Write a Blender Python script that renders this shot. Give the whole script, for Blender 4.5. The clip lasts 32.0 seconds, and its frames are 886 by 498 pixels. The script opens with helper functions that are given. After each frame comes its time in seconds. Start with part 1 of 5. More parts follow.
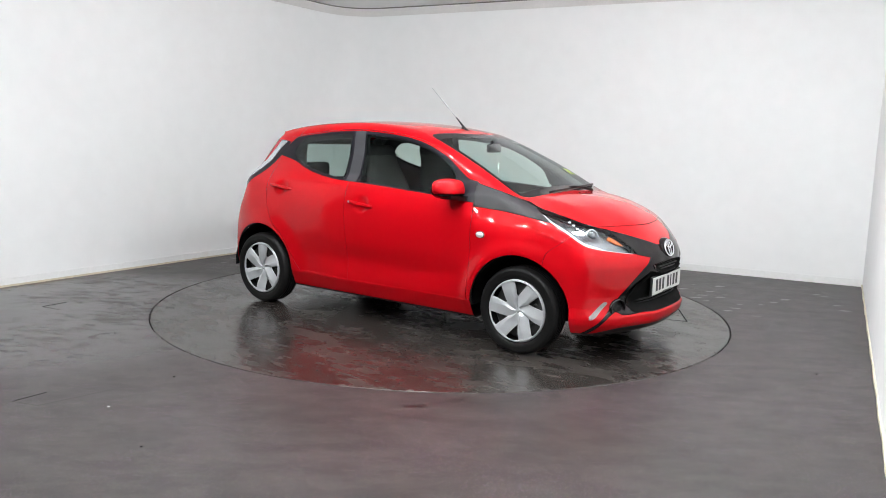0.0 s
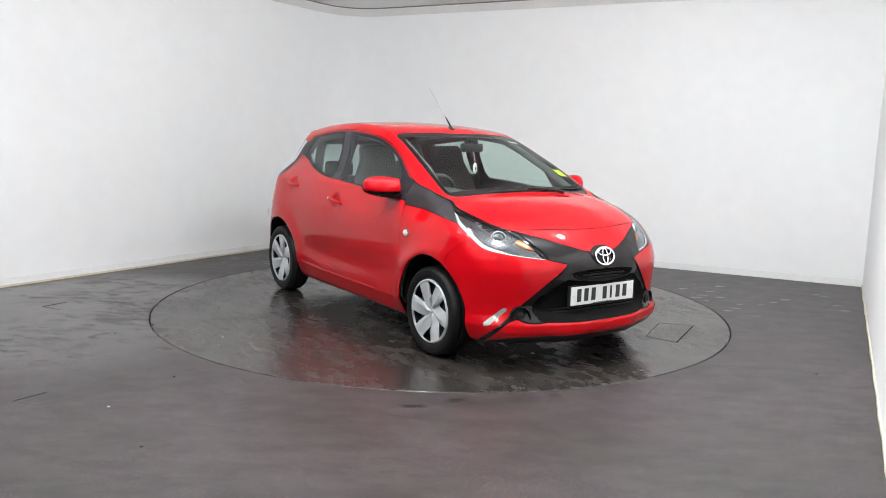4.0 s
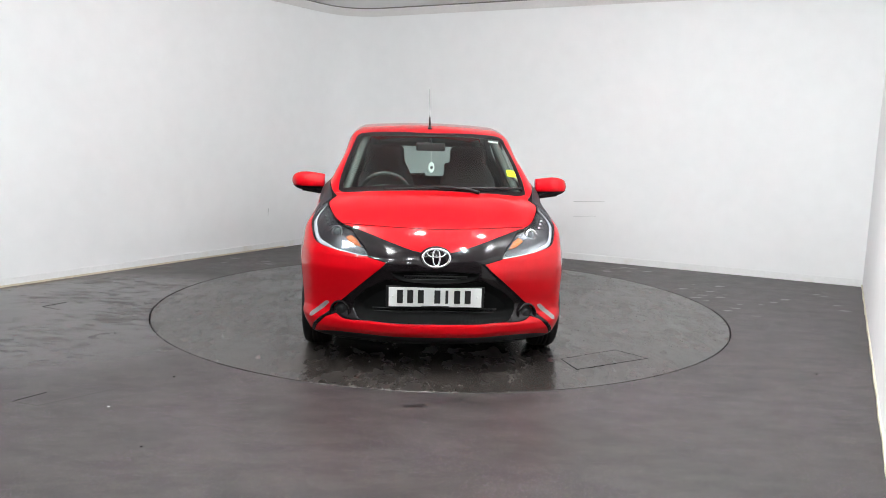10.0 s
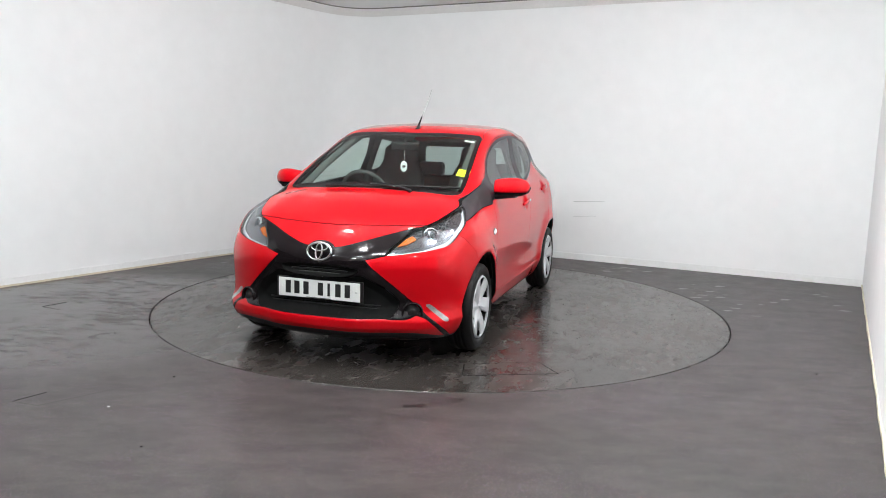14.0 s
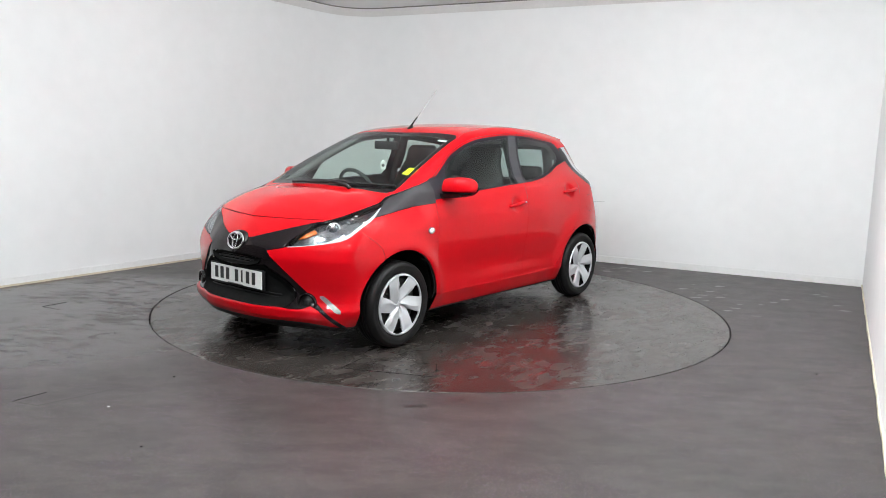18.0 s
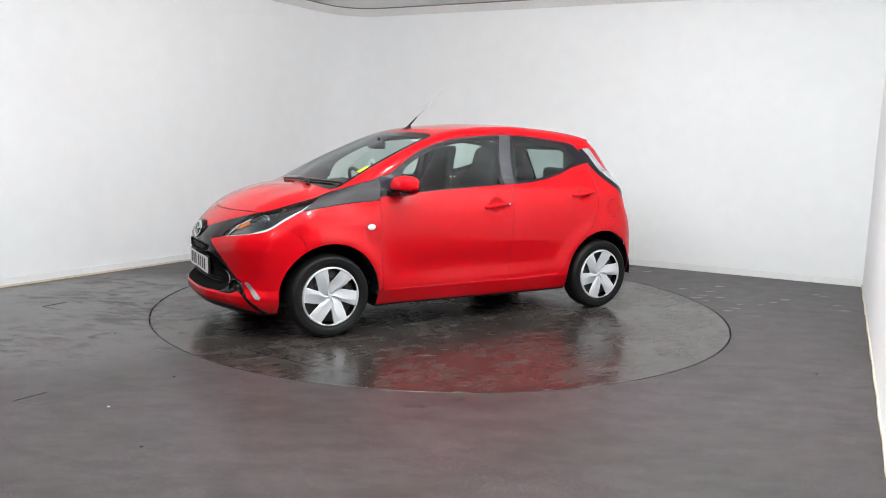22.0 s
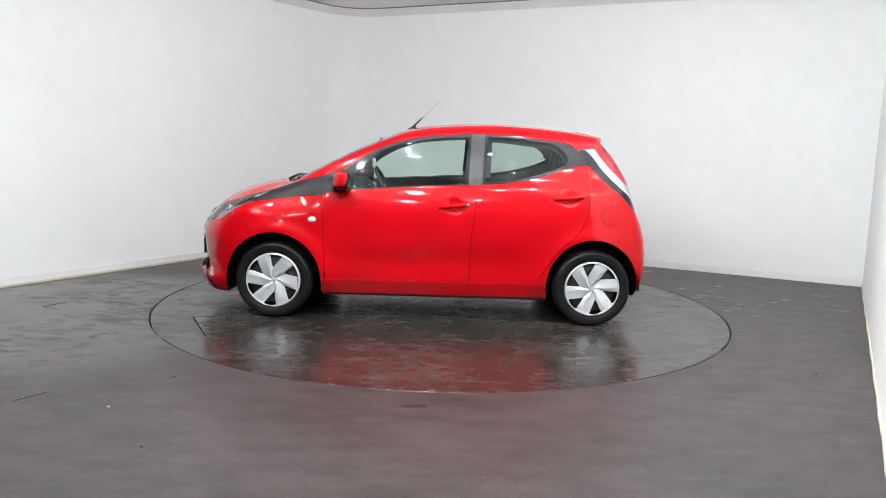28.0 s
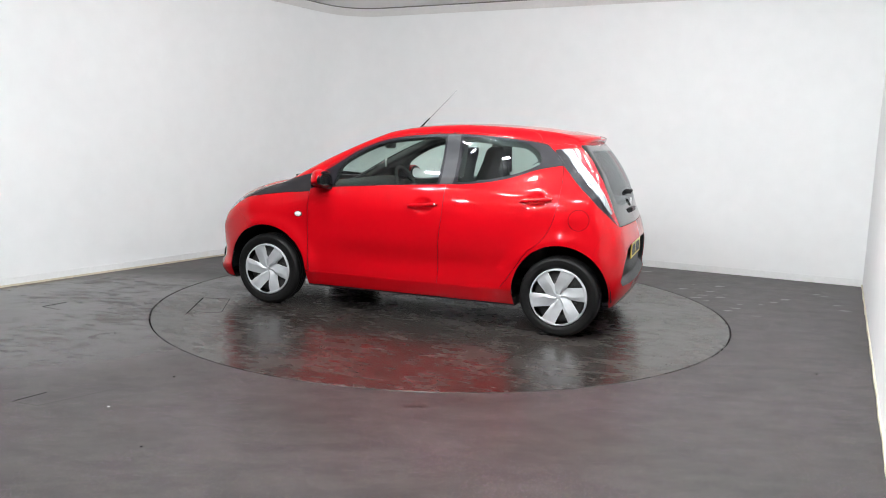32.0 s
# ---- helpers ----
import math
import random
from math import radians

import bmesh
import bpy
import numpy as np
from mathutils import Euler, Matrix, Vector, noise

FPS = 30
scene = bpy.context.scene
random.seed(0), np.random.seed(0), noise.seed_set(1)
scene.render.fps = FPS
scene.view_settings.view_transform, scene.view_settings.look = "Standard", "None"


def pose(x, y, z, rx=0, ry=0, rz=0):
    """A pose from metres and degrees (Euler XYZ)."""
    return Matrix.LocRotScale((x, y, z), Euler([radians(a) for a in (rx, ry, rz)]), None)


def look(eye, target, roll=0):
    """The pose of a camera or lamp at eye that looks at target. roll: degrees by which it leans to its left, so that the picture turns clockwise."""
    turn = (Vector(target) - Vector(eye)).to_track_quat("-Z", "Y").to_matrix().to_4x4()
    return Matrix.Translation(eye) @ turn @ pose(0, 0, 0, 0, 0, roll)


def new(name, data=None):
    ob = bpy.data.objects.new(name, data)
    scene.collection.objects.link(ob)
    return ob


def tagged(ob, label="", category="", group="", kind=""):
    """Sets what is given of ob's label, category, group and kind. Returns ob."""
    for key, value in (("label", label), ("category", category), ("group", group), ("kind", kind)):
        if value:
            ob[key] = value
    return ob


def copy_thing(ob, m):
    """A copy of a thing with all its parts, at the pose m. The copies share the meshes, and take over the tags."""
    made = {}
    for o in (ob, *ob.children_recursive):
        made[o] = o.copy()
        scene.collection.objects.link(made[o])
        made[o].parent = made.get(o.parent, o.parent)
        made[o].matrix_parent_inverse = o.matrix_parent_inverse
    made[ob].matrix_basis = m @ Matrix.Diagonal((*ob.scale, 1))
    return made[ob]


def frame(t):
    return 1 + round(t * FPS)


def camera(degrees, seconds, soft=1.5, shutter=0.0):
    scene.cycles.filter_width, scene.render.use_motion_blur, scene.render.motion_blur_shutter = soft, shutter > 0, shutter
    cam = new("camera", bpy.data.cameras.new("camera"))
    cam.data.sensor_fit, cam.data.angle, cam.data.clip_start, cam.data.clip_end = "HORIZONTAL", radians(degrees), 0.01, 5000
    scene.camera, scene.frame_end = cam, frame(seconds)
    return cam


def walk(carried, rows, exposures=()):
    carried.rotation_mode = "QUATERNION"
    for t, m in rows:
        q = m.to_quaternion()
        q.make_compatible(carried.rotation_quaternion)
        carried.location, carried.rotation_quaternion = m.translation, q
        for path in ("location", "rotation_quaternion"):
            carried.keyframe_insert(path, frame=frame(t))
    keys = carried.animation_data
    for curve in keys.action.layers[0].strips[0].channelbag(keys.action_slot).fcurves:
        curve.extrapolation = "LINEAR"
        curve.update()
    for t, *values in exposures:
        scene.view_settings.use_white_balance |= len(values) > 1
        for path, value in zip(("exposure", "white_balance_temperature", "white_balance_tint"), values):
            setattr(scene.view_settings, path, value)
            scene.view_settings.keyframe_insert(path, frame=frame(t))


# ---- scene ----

# ---- camera: fixed on a tripod by the wall ----
cam = camera(60.31, 32.0, soft=0.9)
EYE = (0.0, -6.164, 1.340)
AIM = (EYE[0] + 0.00106, EYE[1] + math.cos(radians(8.217)), EYE[2] - math.sin(radians(8.217)))
walk(cam, [(0.0, look(EYE, AIM, 1.561)), (32.0, look(EYE, AIM, 1.561))])

# ---- light: white room, ceiling panels only ----
world = bpy.data.worlds.new("world")
scene.world = world
world.use_nodes = True
world.node_tree.nodes["Background"].inputs[0].default_value = (0.9, 0.95, 1.0, 1)
world.node_tree.nodes["Background"].inputs[1].default_value = 0.05
LAMP_POWER = 412.0


# ---- materials ----
def material(name, colour, rough=.5, metal=0.0, coat=0.0, spec=.5, vary=0.0, scale=6.0, bump=0.0, bump_scale=80.0, emit=0.0, rough_vary=0.0):
    """A surface with colour and gloss varied at two scales and a fine relief."""
    m = bpy.data.materials.new(name)
    m.use_nodes = True
    nt = m.node_tree
    b = nt.nodes["Principled BSDF"]
    b.inputs["Base Color"].default_value = (*colour, 1)
    b.inputs["Roughness"].default_value = rough
    b.inputs["Metallic"].default_value = metal
    b.inputs["Coat Weight"].default_value = coat
    b.inputs["Coat Roughness"].default_value = .05
    b.inputs["Specular IOR Level"].default_value = spec
    if emit:
        b.inputs["Emission Color"].default_value = (*colour, 1)
        b.inputs["Emission Strength"].default_value = emit
    co = nt.nodes.new("ShaderNodeTexCoord")
    if vary or rough_vary:
        n1, n2 = nt.nodes.new("ShaderNodeTexNoise"), nt.nodes.new("ShaderNodeTexNoise")
        n1.inputs["Scale"].default_value, n2.inputs["Scale"].default_value = scale, scale * 9
        n1.inputs["Detail"].default_value, n2.inputs["Detail"].default_value = 4, 3
        add = nt.nodes.new("ShaderNodeMath")
        add.operation = "ADD"
        nt.links.new(co.outputs["Object"], n1.inputs["Vector"])
        nt.links.new(co.outputs["Object"], n2.inputs["Vector"])
        nt.links.new(n1.outputs["Fac"], add.inputs[0])
        nt.links.new(n2.outputs["Fac"], add.inputs[1])
        if vary:
            mr = nt.nodes.new("ShaderNodeMapRange")
            mr.inputs[1].default_value, mr.inputs[2].default_value = .6, 1.4
            mr.inputs[3].default_value, mr.inputs[4].default_value = 1 - vary, 1 + vary
            hs = nt.nodes.new("ShaderNodeHueSaturation")
            hs.inputs["Color"].default_value = (*colour, 1)
            nt.links.new(add.outputs[0], mr.inputs[0])
            nt.links.new(mr.outputs[0], hs.inputs["Value"])
            nt.links.new(hs.outputs[0], b.inputs["Base Color"])
        if rough_vary:
            mr = nt.nodes.new("ShaderNodeMapRange")
            mr.inputs[1].default_value, mr.inputs[2].default_value = .6, 1.4
            mr.inputs[3].default_value, mr.inputs[4].default_value = max(rough - rough_vary, .01), rough + rough_vary
            nt.links.new(add.outputs[0], mr.inputs[0])
            nt.links.new(mr.outputs[0], b.inputs["Roughness"])
    if bump:
        n3 = nt.nodes.new("ShaderNodeTexNoise")
        n3.inputs["Scale"].default_value = bump_scale
        n3.inputs["Detail"].default_value = 5
        bp = nt.nodes.new("ShaderNodeBump")
        bp.inputs["Strength"].default_value = bump
        bp.inputs["Distance"].default_value = .002
        nt.links.new(co.outputs["Object"], n3.inputs["Vector"])
        nt.links.new(n3.outputs["Fac"], bp.inputs["Height"])
        nt.links.new(bp.outputs[0], b.inputs["Normal"])
    return m


def glass(name, tint, rough=0.0, gloss=.04):
    """A thin pane: mostly see-through, with a mirror gloss that grows towards grazing."""
    m = bpy.data.materials.new(name)
    m.use_nodes = True
    nt = m.node_tree
    nt.nodes.remove(nt.nodes["Principled BSDF"])
    out = nt.nodes["Material Output"]
    tr, gl, mix, lw, pw, mr = (nt.nodes.new(k) for k in ("ShaderNodeBsdfTransparent", "ShaderNodeBsdfGlossy", "ShaderNodeMixShader", "ShaderNodeLayerWeight", "ShaderNodeMath", "ShaderNodeMapRange"))
    tr.inputs[0].default_value = (*tint, 1)
    gl.inputs["Roughness"].default_value = rough
    gl.inputs["Color"].default_value = (.95, .97, 1, 1)
    lw.inputs["Blend"].default_value = .5
    pw.operation = "POWER"
    pw.inputs[1].default_value = 4.0
    mr.inputs[3].default_value, mr.inputs[4].default_value = gloss, .65
    nt.links.new(lw.outputs["Facing"], pw.inputs[0])
    nt.links.new(pw.outputs[0], mr.inputs[0])
    nt.links.new(mr.outputs[0], mix.inputs[0])
    nt.links.new(tr.outputs[0], mix.inputs[1])
    nt.links.new(gl.outputs[0], mix.inputs[2])
    nt.links.new(mix.outputs[0], out.inputs[0])
    return m


PAINT = material("red_paint", (.485, .0011, .0056), .42, 0, .9, .05, .03, 3.0)
PAINT.node_tree.nodes["Principled BSDF"].inputs["Coat IOR"].default_value = 1.36
BLACK_TRIM = material("black_gloss_trim", (.0075, .0055, .0062), .11, 0, 0, .28, .1, 20)
BLACK_MATT = material("black_plastic", (.010, .0095, .010), .42, 0, 0, .25, .15, 30, .15, 400)
RUBBER = material("tyre_rubber", (.007, .0066, .0066), .5, 0, 0, .2, .2, 25, .2, 300)
SILVER = material("silver_paint", (.60, .61, .63), .32, .35, .3, .5, .04, 15)
RIM = material("steel_rim", (.075, .073, .072), .5, .3, 0, .4, .15, 30)
CHROME = material("chrome", (.86, .87, .88), .09, 1.0)
DARK = material("dark_void", (.006, .006, .006), .9, 0, 0, .08)
TRIM = material("cabin_plastic", (.070, .068, .067), .6, 0, 0, .3, .15, 20, .1, 300)
POST = material("inner_post_trim", (.10, .098, .094), .8, 0, 0, .2, .06, 25)
LINING = material("headlining", (.20, .195, .18), .9, 0, 0, .2, .06, 25)
FABRIC = material("seat_fabric", (.045, .043, .042), .95, 0, 0, .2, .25, 40, .12, 220)
PLATE_W = material("plate_white", (.78, .78, .76), .35)
PLATE_Y = material("plate_yellow", (.75, .55, .05), .35)
INK = material("plate_black", (.012, .012, .012), .4)
WALL = material("white_wall_paint", (.915, .915, .915), .75, 0, 0, .3, .025, .7, .1, 60)
BACK_WALL = material("unseen_wall_dark", (.06, .06, .062), .7, 0, 0, .3, .06, .9, .1, 60)
CEILING = material("ceiling_paint", (.89, .885, .88), .85, 0, 0, .3, .03, .8)
SKIRT = material("white_skirting", (.88, .88, .875), .5, 0, 0, .4, .05, 4)


def stained(m, tint, lo, hi, scale):
    """Old yellow-brown water stains in patches over a paint."""
    nt = m.node_tree
    b = nt.nodes["Principled BSDF"]
    src = b.inputs["Base Color"].links[0].from_socket
    co, n, mr, mx = (nt.nodes.new(k) for k in ("ShaderNodeTexCoord", "ShaderNodeTexNoise", "ShaderNodeMapRange", "ShaderNodeMixRGB"))
    n.inputs["Scale"].default_value, n.inputs["Detail"].default_value = scale, 8
    mr.inputs[1].default_value, mr.inputs[2].default_value, mr.inputs[3].default_value, mr.inputs[4].default_value = lo, hi, 0, .75
    mx.inputs[2].default_value = (*tint, 1)
    nt.links.new(co.outputs["Object"], n.inputs["Vector"])
    nt.links.new(n.outputs["Fac"], mr.inputs[0])
    nt.links.new(mr.outputs[0], mx.inputs[0])
    nt.links.new(src, mx.inputs[1])
    nt.links.new(mx.outputs[0], b.inputs["Base Color"])


stained(SKIRT, (.66, .58, .42), .58, .82, 2.6)
BEAD_PAINT = material("cream_sealant", (.70, .66, .52), .6, 0, 0, .4, .12, 9)
GRIME = material("yellowed_skirting", (.66, .59, .46), .6, 0, 0, .4, .22, 5)
EDGE = material("edge_strip", (.74, .72, .71), .6, 0, 0, .4, .05, 4)
GAP_SHADE = material("gap_shade", (.20, .19, .18), .8)
GLASS = glass("window_glass", (.80, .90, .86))
TINT = glass("rear_window_glass", (.70, .80, .76))
DARK_TINT = glass("tailgate_window_glass", (.50, .58, .56))
LENS = glass("lamp_lens", (.93, .95, .97))
YELLOW = material("yellow_sticker", (.75, .85, .02), .6)
PAPER = material("white_paper", (.8, .8, .78), .7)
AMBER = material("amber_lens", (.55, .13, .02), .2)
RED_LENS = material("red_lens", (.62, .01, .03), .15, 0, .4)
CLEAR_LENS = material("clear_lens", (.60, .63, .67), .10, .7, .6)
LAMP_GLOW = material("lamp_glow", (.935, .985, 1.0), .5, emit=LAMP_POWER)


def floor_material(name, colour, dry, wet, share, fleck, pool=None):
    """Dark resin floor: a dull dry surface under patches of smooth water film, grit and mineral flecks."""
    m = bpy.data.materials.new(name)
    m.use_nodes = True
    nt = m.node_tree
    b = nt.nodes["Principled BSDF"]
    co = nt.nodes.new("ShaderNodeTexCoord")

    def noise_node(scale, detail, stretch=(1, 1, 1), turn=0.0, warp=0.0):
        mp = nt.nodes.new("ShaderNodeMapping")
        mp.inputs["Scale"].default_value = stretch
        mp.inputs["Rotation"].default_value = (0, 0, turn)
        n = nt.nodes.new("ShaderNodeTexNoise")
        n.inputs["Scale"].default_value, n.inputs["Detail"].default_value, n.inputs["Roughness"].default_value = scale, detail, .62
        n.inputs["Distortion"].default_value = warp
        nt.links.new(co.outputs["Object"], mp.inputs["Vector"])
        nt.links.new(mp.outputs[0], n.inputs["Vector"])
        return n.outputs["Fac"]

    def ramp(src, lo, hi, a, bb):
        r = nt.nodes.new("ShaderNodeMapRange")
        r.interpolation_type = "SMOOTHSTEP"
        r.inputs[1].default_value, r.inputs[2].default_value, r.inputs[3].default_value, r.inputs[4].default_value = lo, hi, a, bb
        nt.links.new(src, r.inputs[0])
        return r.outputs[0]

    def calc(op, a, bb):
        k = nt.nodes.new("ShaderNodeMath")
        k.operation = op
        nt.links.new(a, k.inputs[0])
        nt.links.new(bb, k.inputs[1])
        return k.outputs[0]

    def blend(fac, c1, c2):
        k = nt.nodes.new("ShaderNodeMixRGB")
        for slot, v in zip(k.inputs, (fac, c1, c2)):
            if isinstance(v, tuple):
                slot.default_value = (*v, 1)
            elif isinstance(v, float):
                slot.default_value = v
            else:
                nt.links.new(v, slot)
        return k.outputs[0]
    # where the film of water has dried off, ragged at two sizes
    patch = calc("ADD", noise_node(1.6, 3, (1, 1.25, 1), .5), ramp(noise_node(8.0, 11, (.8, 1.7, 1), .35, .5), 0.0, 1.0, -.34, .34))
    off = ramp(patch, share - .22, share + .30, 0.0, 1.0)
    if pool:
        far = nt.nodes.new("ShaderNodeVectorMath")
        far.operation = "DISTANCE"
        far.inputs[1].default_value = pool[:3]
        nt.links.new(co.outputs["Object"], far.inputs[0])
        off = calc("MAXIMUM", off, ramp(far.outputs["Value"], pool[3] * .45, pool[3], 0.0, 1.0))
    large = calc("MULTIPLY", ramp(noise_node(.8, 3), .35, .65, .86, 1.12), ramp(noise_node(11, 5, (.6, 1.8, 1), .4, .5), .3, .7, .90, 1.10))
    fine = ramp(noise_node(170, 3), .3, .7, .62, 1.38)
    hs = nt.nodes.new("ShaderNodeHueSaturation")
    hs.inputs["Color"].default_value = (*colour, 1)
    nt.links.new(calc("MULTIPLY", large, fine), hs.inputs["Value"])
    chalk = (colour[0] * 2.5, colour[1] * 2.5, colour[2] * 2.5)
    residue = calc("MULTIPLY", off, ramp(noise_node(5, 6, (.7, 1.6, 1), .4), .38, .62, 0.0, .7))
    last = blend(residue, hs.outputs[0], chalk)
    if fleck:
        bare = ramp(noise_node(1.1, 4), .36, .60, .35, 1.2)
        for size, few, tone in ((150, .86, (.55, .57, .76)), (230, .66, (.24, .22, .46)), (330, .55, (.20, .19, .24))):
            v = nt.nodes.new("ShaderNodeTexVoronoi")
            v.inputs["Scale"].default_value = size
            nt.links.new(co.outputs["Object"], v.inputs["Vector"])
            wn = nt.nodes.new("ShaderNodeSeparateColor")
            nt.links.new(v.outputs["Color"], wn.inputs[0])
            shown = calc("MULTIPLY", calc("MULTIPLY", ramp(v.outputs["Distance"], .24, .36, 1.0, 0.0), ramp(wn.outputs[0], few, few + .05, 0.0, fleck)), bare)
            last = blend(shown, last, blend(.45, tone, v.outputs["Color"]))
    nt.links.new(last, b.inputs["Base Color"])
    rough = calc("ADD", ramp(off, 0.0, 1.0, wet, dry), ramp(noise_node(6.0, 8), .3, .7, -.03, .03))
    nt.links.new(rough, b.inputs["Roughness"])
    b.inputs["Specular IOR Level"].default_value = .5
    bp = nt.nodes.new("ShaderNodeBump")
    bp.inputs["Distance"].default_value = .002
    nt.links.new(ramp(off, 0.0, 1.0, .02, .12), bp.inputs["Strength"])
    nt.links.new(noise_node(160, 3), bp.inputs["Height"])
    nt.links.new(bp.outputs[0], b.inputs["Normal"])
    return m


FLOOR = floor_material("speckled_resin_floor", (.0190, .0159, .0150), .44, .15, .56, .30, (-2.75, -.65, 0, 2.0))
DISC = floor_material("damp_turntable_deck", (.0250, .0209, .0189), .33, .20, .50, 0)


# ---- mesh helpers ----
def link_mesh(name, verts, faces, mat, parent=None, label="", smooth_on=True):
    me = bpy.data.meshes.new(name)
    me.from_pydata([tuple(map(float, v)) for v in verts], [], [tuple(map(int, f)) for f in faces])
    me.update()
    if smooth_on:
        me.polygons.foreach_set("use_smooth", [True] * len(me.polygons))
    me.materials.append(mat)
    ob = new(name, me)
    ob.parent = parent
    if label:
        tagged(ob, label)
    return ob


def part(name, bm, mat, parent=None, label="", smooth_on=False):
    """Links a bmesh as one mesh object under a thing or a part."""
    me = bpy.data.meshes.new(name)
    bmesh.ops.recalc_face_normals(bm, faces=bm.faces)
    bm.to_mesh(me)
    bm.free()
    if smooth_on:
        me.polygons.foreach_set("use_smooth", [True] * len(me.polygons))
    me.materials.append(mat)
    ob = new(name, me)
    ob.parent = parent
    if label:
        tagged(ob, label)
    return ob


def box(bm, cx, cy, cz, sx, sy, sz, turn=None, bevel=0.0):
    m = Matrix.Translation((cx, cy, cz)) @ (turn or Matrix()) @ Matrix.Diagonal((sx, sy, sz, 1))
    vs = bmesh.ops.create_cube(bm, size=1, matrix=m)["verts"]
    if bevel:
        es = list({e for v in vs for e in v.link_edges})
        bmesh.ops.bevel(bm, geom=es, offset=bevel, segments=3, affect="EDGES", profile=.5)


def lathe(bm, profile, n=48, m=None, closed=False):
    """Turns (radius, along) pairs round the y axis."""
    rings = []
    for r, a in profile:
        rings.append([bm.verts.new((m or Matrix()) @ Vector((r * math.cos(2 * math.pi * i / n), a, r * math.sin(2 * math.pi * i / n)))) for i in range(n)])
    pairs = list(zip(rings, rings[1:])) + ([(rings[-1], rings[0])] if closed else [])
    for p, q in pairs:
        for i in range(n):
            bm.faces.new((p[i], p[(i + 1) % n], q[(i + 1) % n], q[i]))
    return rings


def tube(bm, pts, r, n=10, cap=True):
    """A round bar along points; r may be one radius or one for each point."""
    pts = [Vector(p) for p in pts]
    rs = r if isinstance(r, (list, tuple)) else [r] * len(pts)
    rings = []
    side = None
    for i, p in enumerate(pts):
        d = (pts[min(i + 1, len(pts) - 1)] - pts[max(i - 1, 0)]).normalized()
        if side is None:
            side = d.orthogonal().normalized()
        side = (side - d * side.dot(d)).normalized()
        up = d.cross(side)
        rings.append([bm.verts.new(p + rs[i] * (math.cos(2 * math.pi * k / n) * side + math.sin(2 * math.pi * k / n) * up)) for k in range(n)])
    for a, b in zip(rings, rings[1:]):
        for k in range(n):
            bm.faces.new((a[k], a[(k + 1) % n], b[(k + 1) % n], b[k]))
    if cap:
        bm.faces.new(rings[0])
        bm.faces.new(rings[-1][::-1])


def loft(bm, rings, cap=True):
    vs = [[bm.verts.new(p) for p in r] for r in rings]
    n = len(vs[0])
    for a, b in zip(vs, vs[1:]):
        for k in range(n):
            bm.faces.new((a[k], a[(k + 1) % n], b[(k + 1) % n], b[k]))
    if cap:
        bm.faces.new(vs[0])
        bm.faces.new(vs[-1][::-1])


# ---- room ----
CORNER_L, CORNER_R = Vector((-1.27, 3.95)), Vector((4.175, 1.279))
DIR_L, DIR_R = Vector((-2.152, -3.36)).normalized(), Vector((-2.366, -4.574)).normalized()
NEAR_L, NEAR_R = CORNER_L + DIR_L * 13.6, CORNER_R + DIR_R * 10.6
CEIL = 2.935


def wall_path():
    """Plan of the room, with the rounded far corner."""
    back = (CORNER_R - CORNER_L).normalized()
    pts = [NEAR_R, CORNER_R]
    a, b = CORNER_L + back * .55, CORNER_L + DIR_L * .55
    for i in range(41):
        t = i / 40
        pts.append(a * (1 - t) ** 2 + CORNER_L * 2 * t * (1 - t) + b * t * t)
    pts.append(NEAR_L)
    return pts


def strip_wall(name, pts, z0, z1, thick, mat, label, category):
    """An upright wall along a path; the room lies on the path's left."""
    inner = [Vector(p) for p in pts]
    outer = []
    for i, p in enumerate(inner):
        d = (inner[min(i + 1, len(inner) - 1)] - inner[max(i - 1, 0)]).normalized()
        outer.append(p + Vector((d.y, -d.x)) * thick)
    verts, faces = [], []
    for p in inner + outer:
        verts += [(p.x, p.y, z0), (p.x, p.y, z1)]
    n = len(inner)
    for i in range(n - 1):
        a, b, c, d = 2 * i, 2 * i + 2, 2 * (n + i), 2 * (n + i) + 2
        faces += [(a, b, b + 1, a + 1), (c, c + 1, d + 1, d), (a + 1, b + 1, d + 1, c + 1), (a, c, d, b)]
    e = 2 * (n - 1)
    faces += [(0, 1, 2 * n + 1, 2 * n), (e, 2 * n + e, 2 * n + e + 1, e + 1)]
    ob = link_mesh(name, verts, faces, mat, None, label, False)
    return tagged(ob, "", category, "", "structure")


PLAN_PTS = wall_path()
# white walls stop just out of view, where the added dark ones begin
END_R = CORNER_R + DIR_R * 5.7
strip_wall("wall_east", [END_R, CORNER_R], 0, CEIL, .12, WALL, "plain white painted wall with low skirting", "wall")
END_L = CORNER_L + DIR_L * 6.2
WHITE_PTS = PLAN_PTS[1:-1] + [END_L]
strip_wall("wall_north", WHITE_PTS, 0, CEIL, .12, WALL, "white painted wall with a softly rounded corner", "wall")
# added out of view: dark walls that keep white reflections off the paint
strip_wall("unseen_wall_south", [END_L, NEAR_L, NEAR_R, END_R], 0, CEIL, .12, BACK_WALL, "unseen dark grey wall added behind the camera to keep reflections dark", "wall")
def inset(pts, d):
    out = []
    for i, p in enumerate(pts):
        t = (pts[min(i + 1, len(pts) - 1)] - pts[max(i - 1, 0)]).normalized()
        out.append(p + Vector((-t.y, t.x)) * d)
    return out
strip_wall("baseboard", inset(WHITE_PTS, .014), 0, .072, .011, SKIRT, "white painted skirting board with scuffs", "skirting")
GRIME_PTS = [CORNER_L + DIR_L * k for k in (6.15, 5.2, 4.2, 3.2, 2.2, 1.2)][::-1]
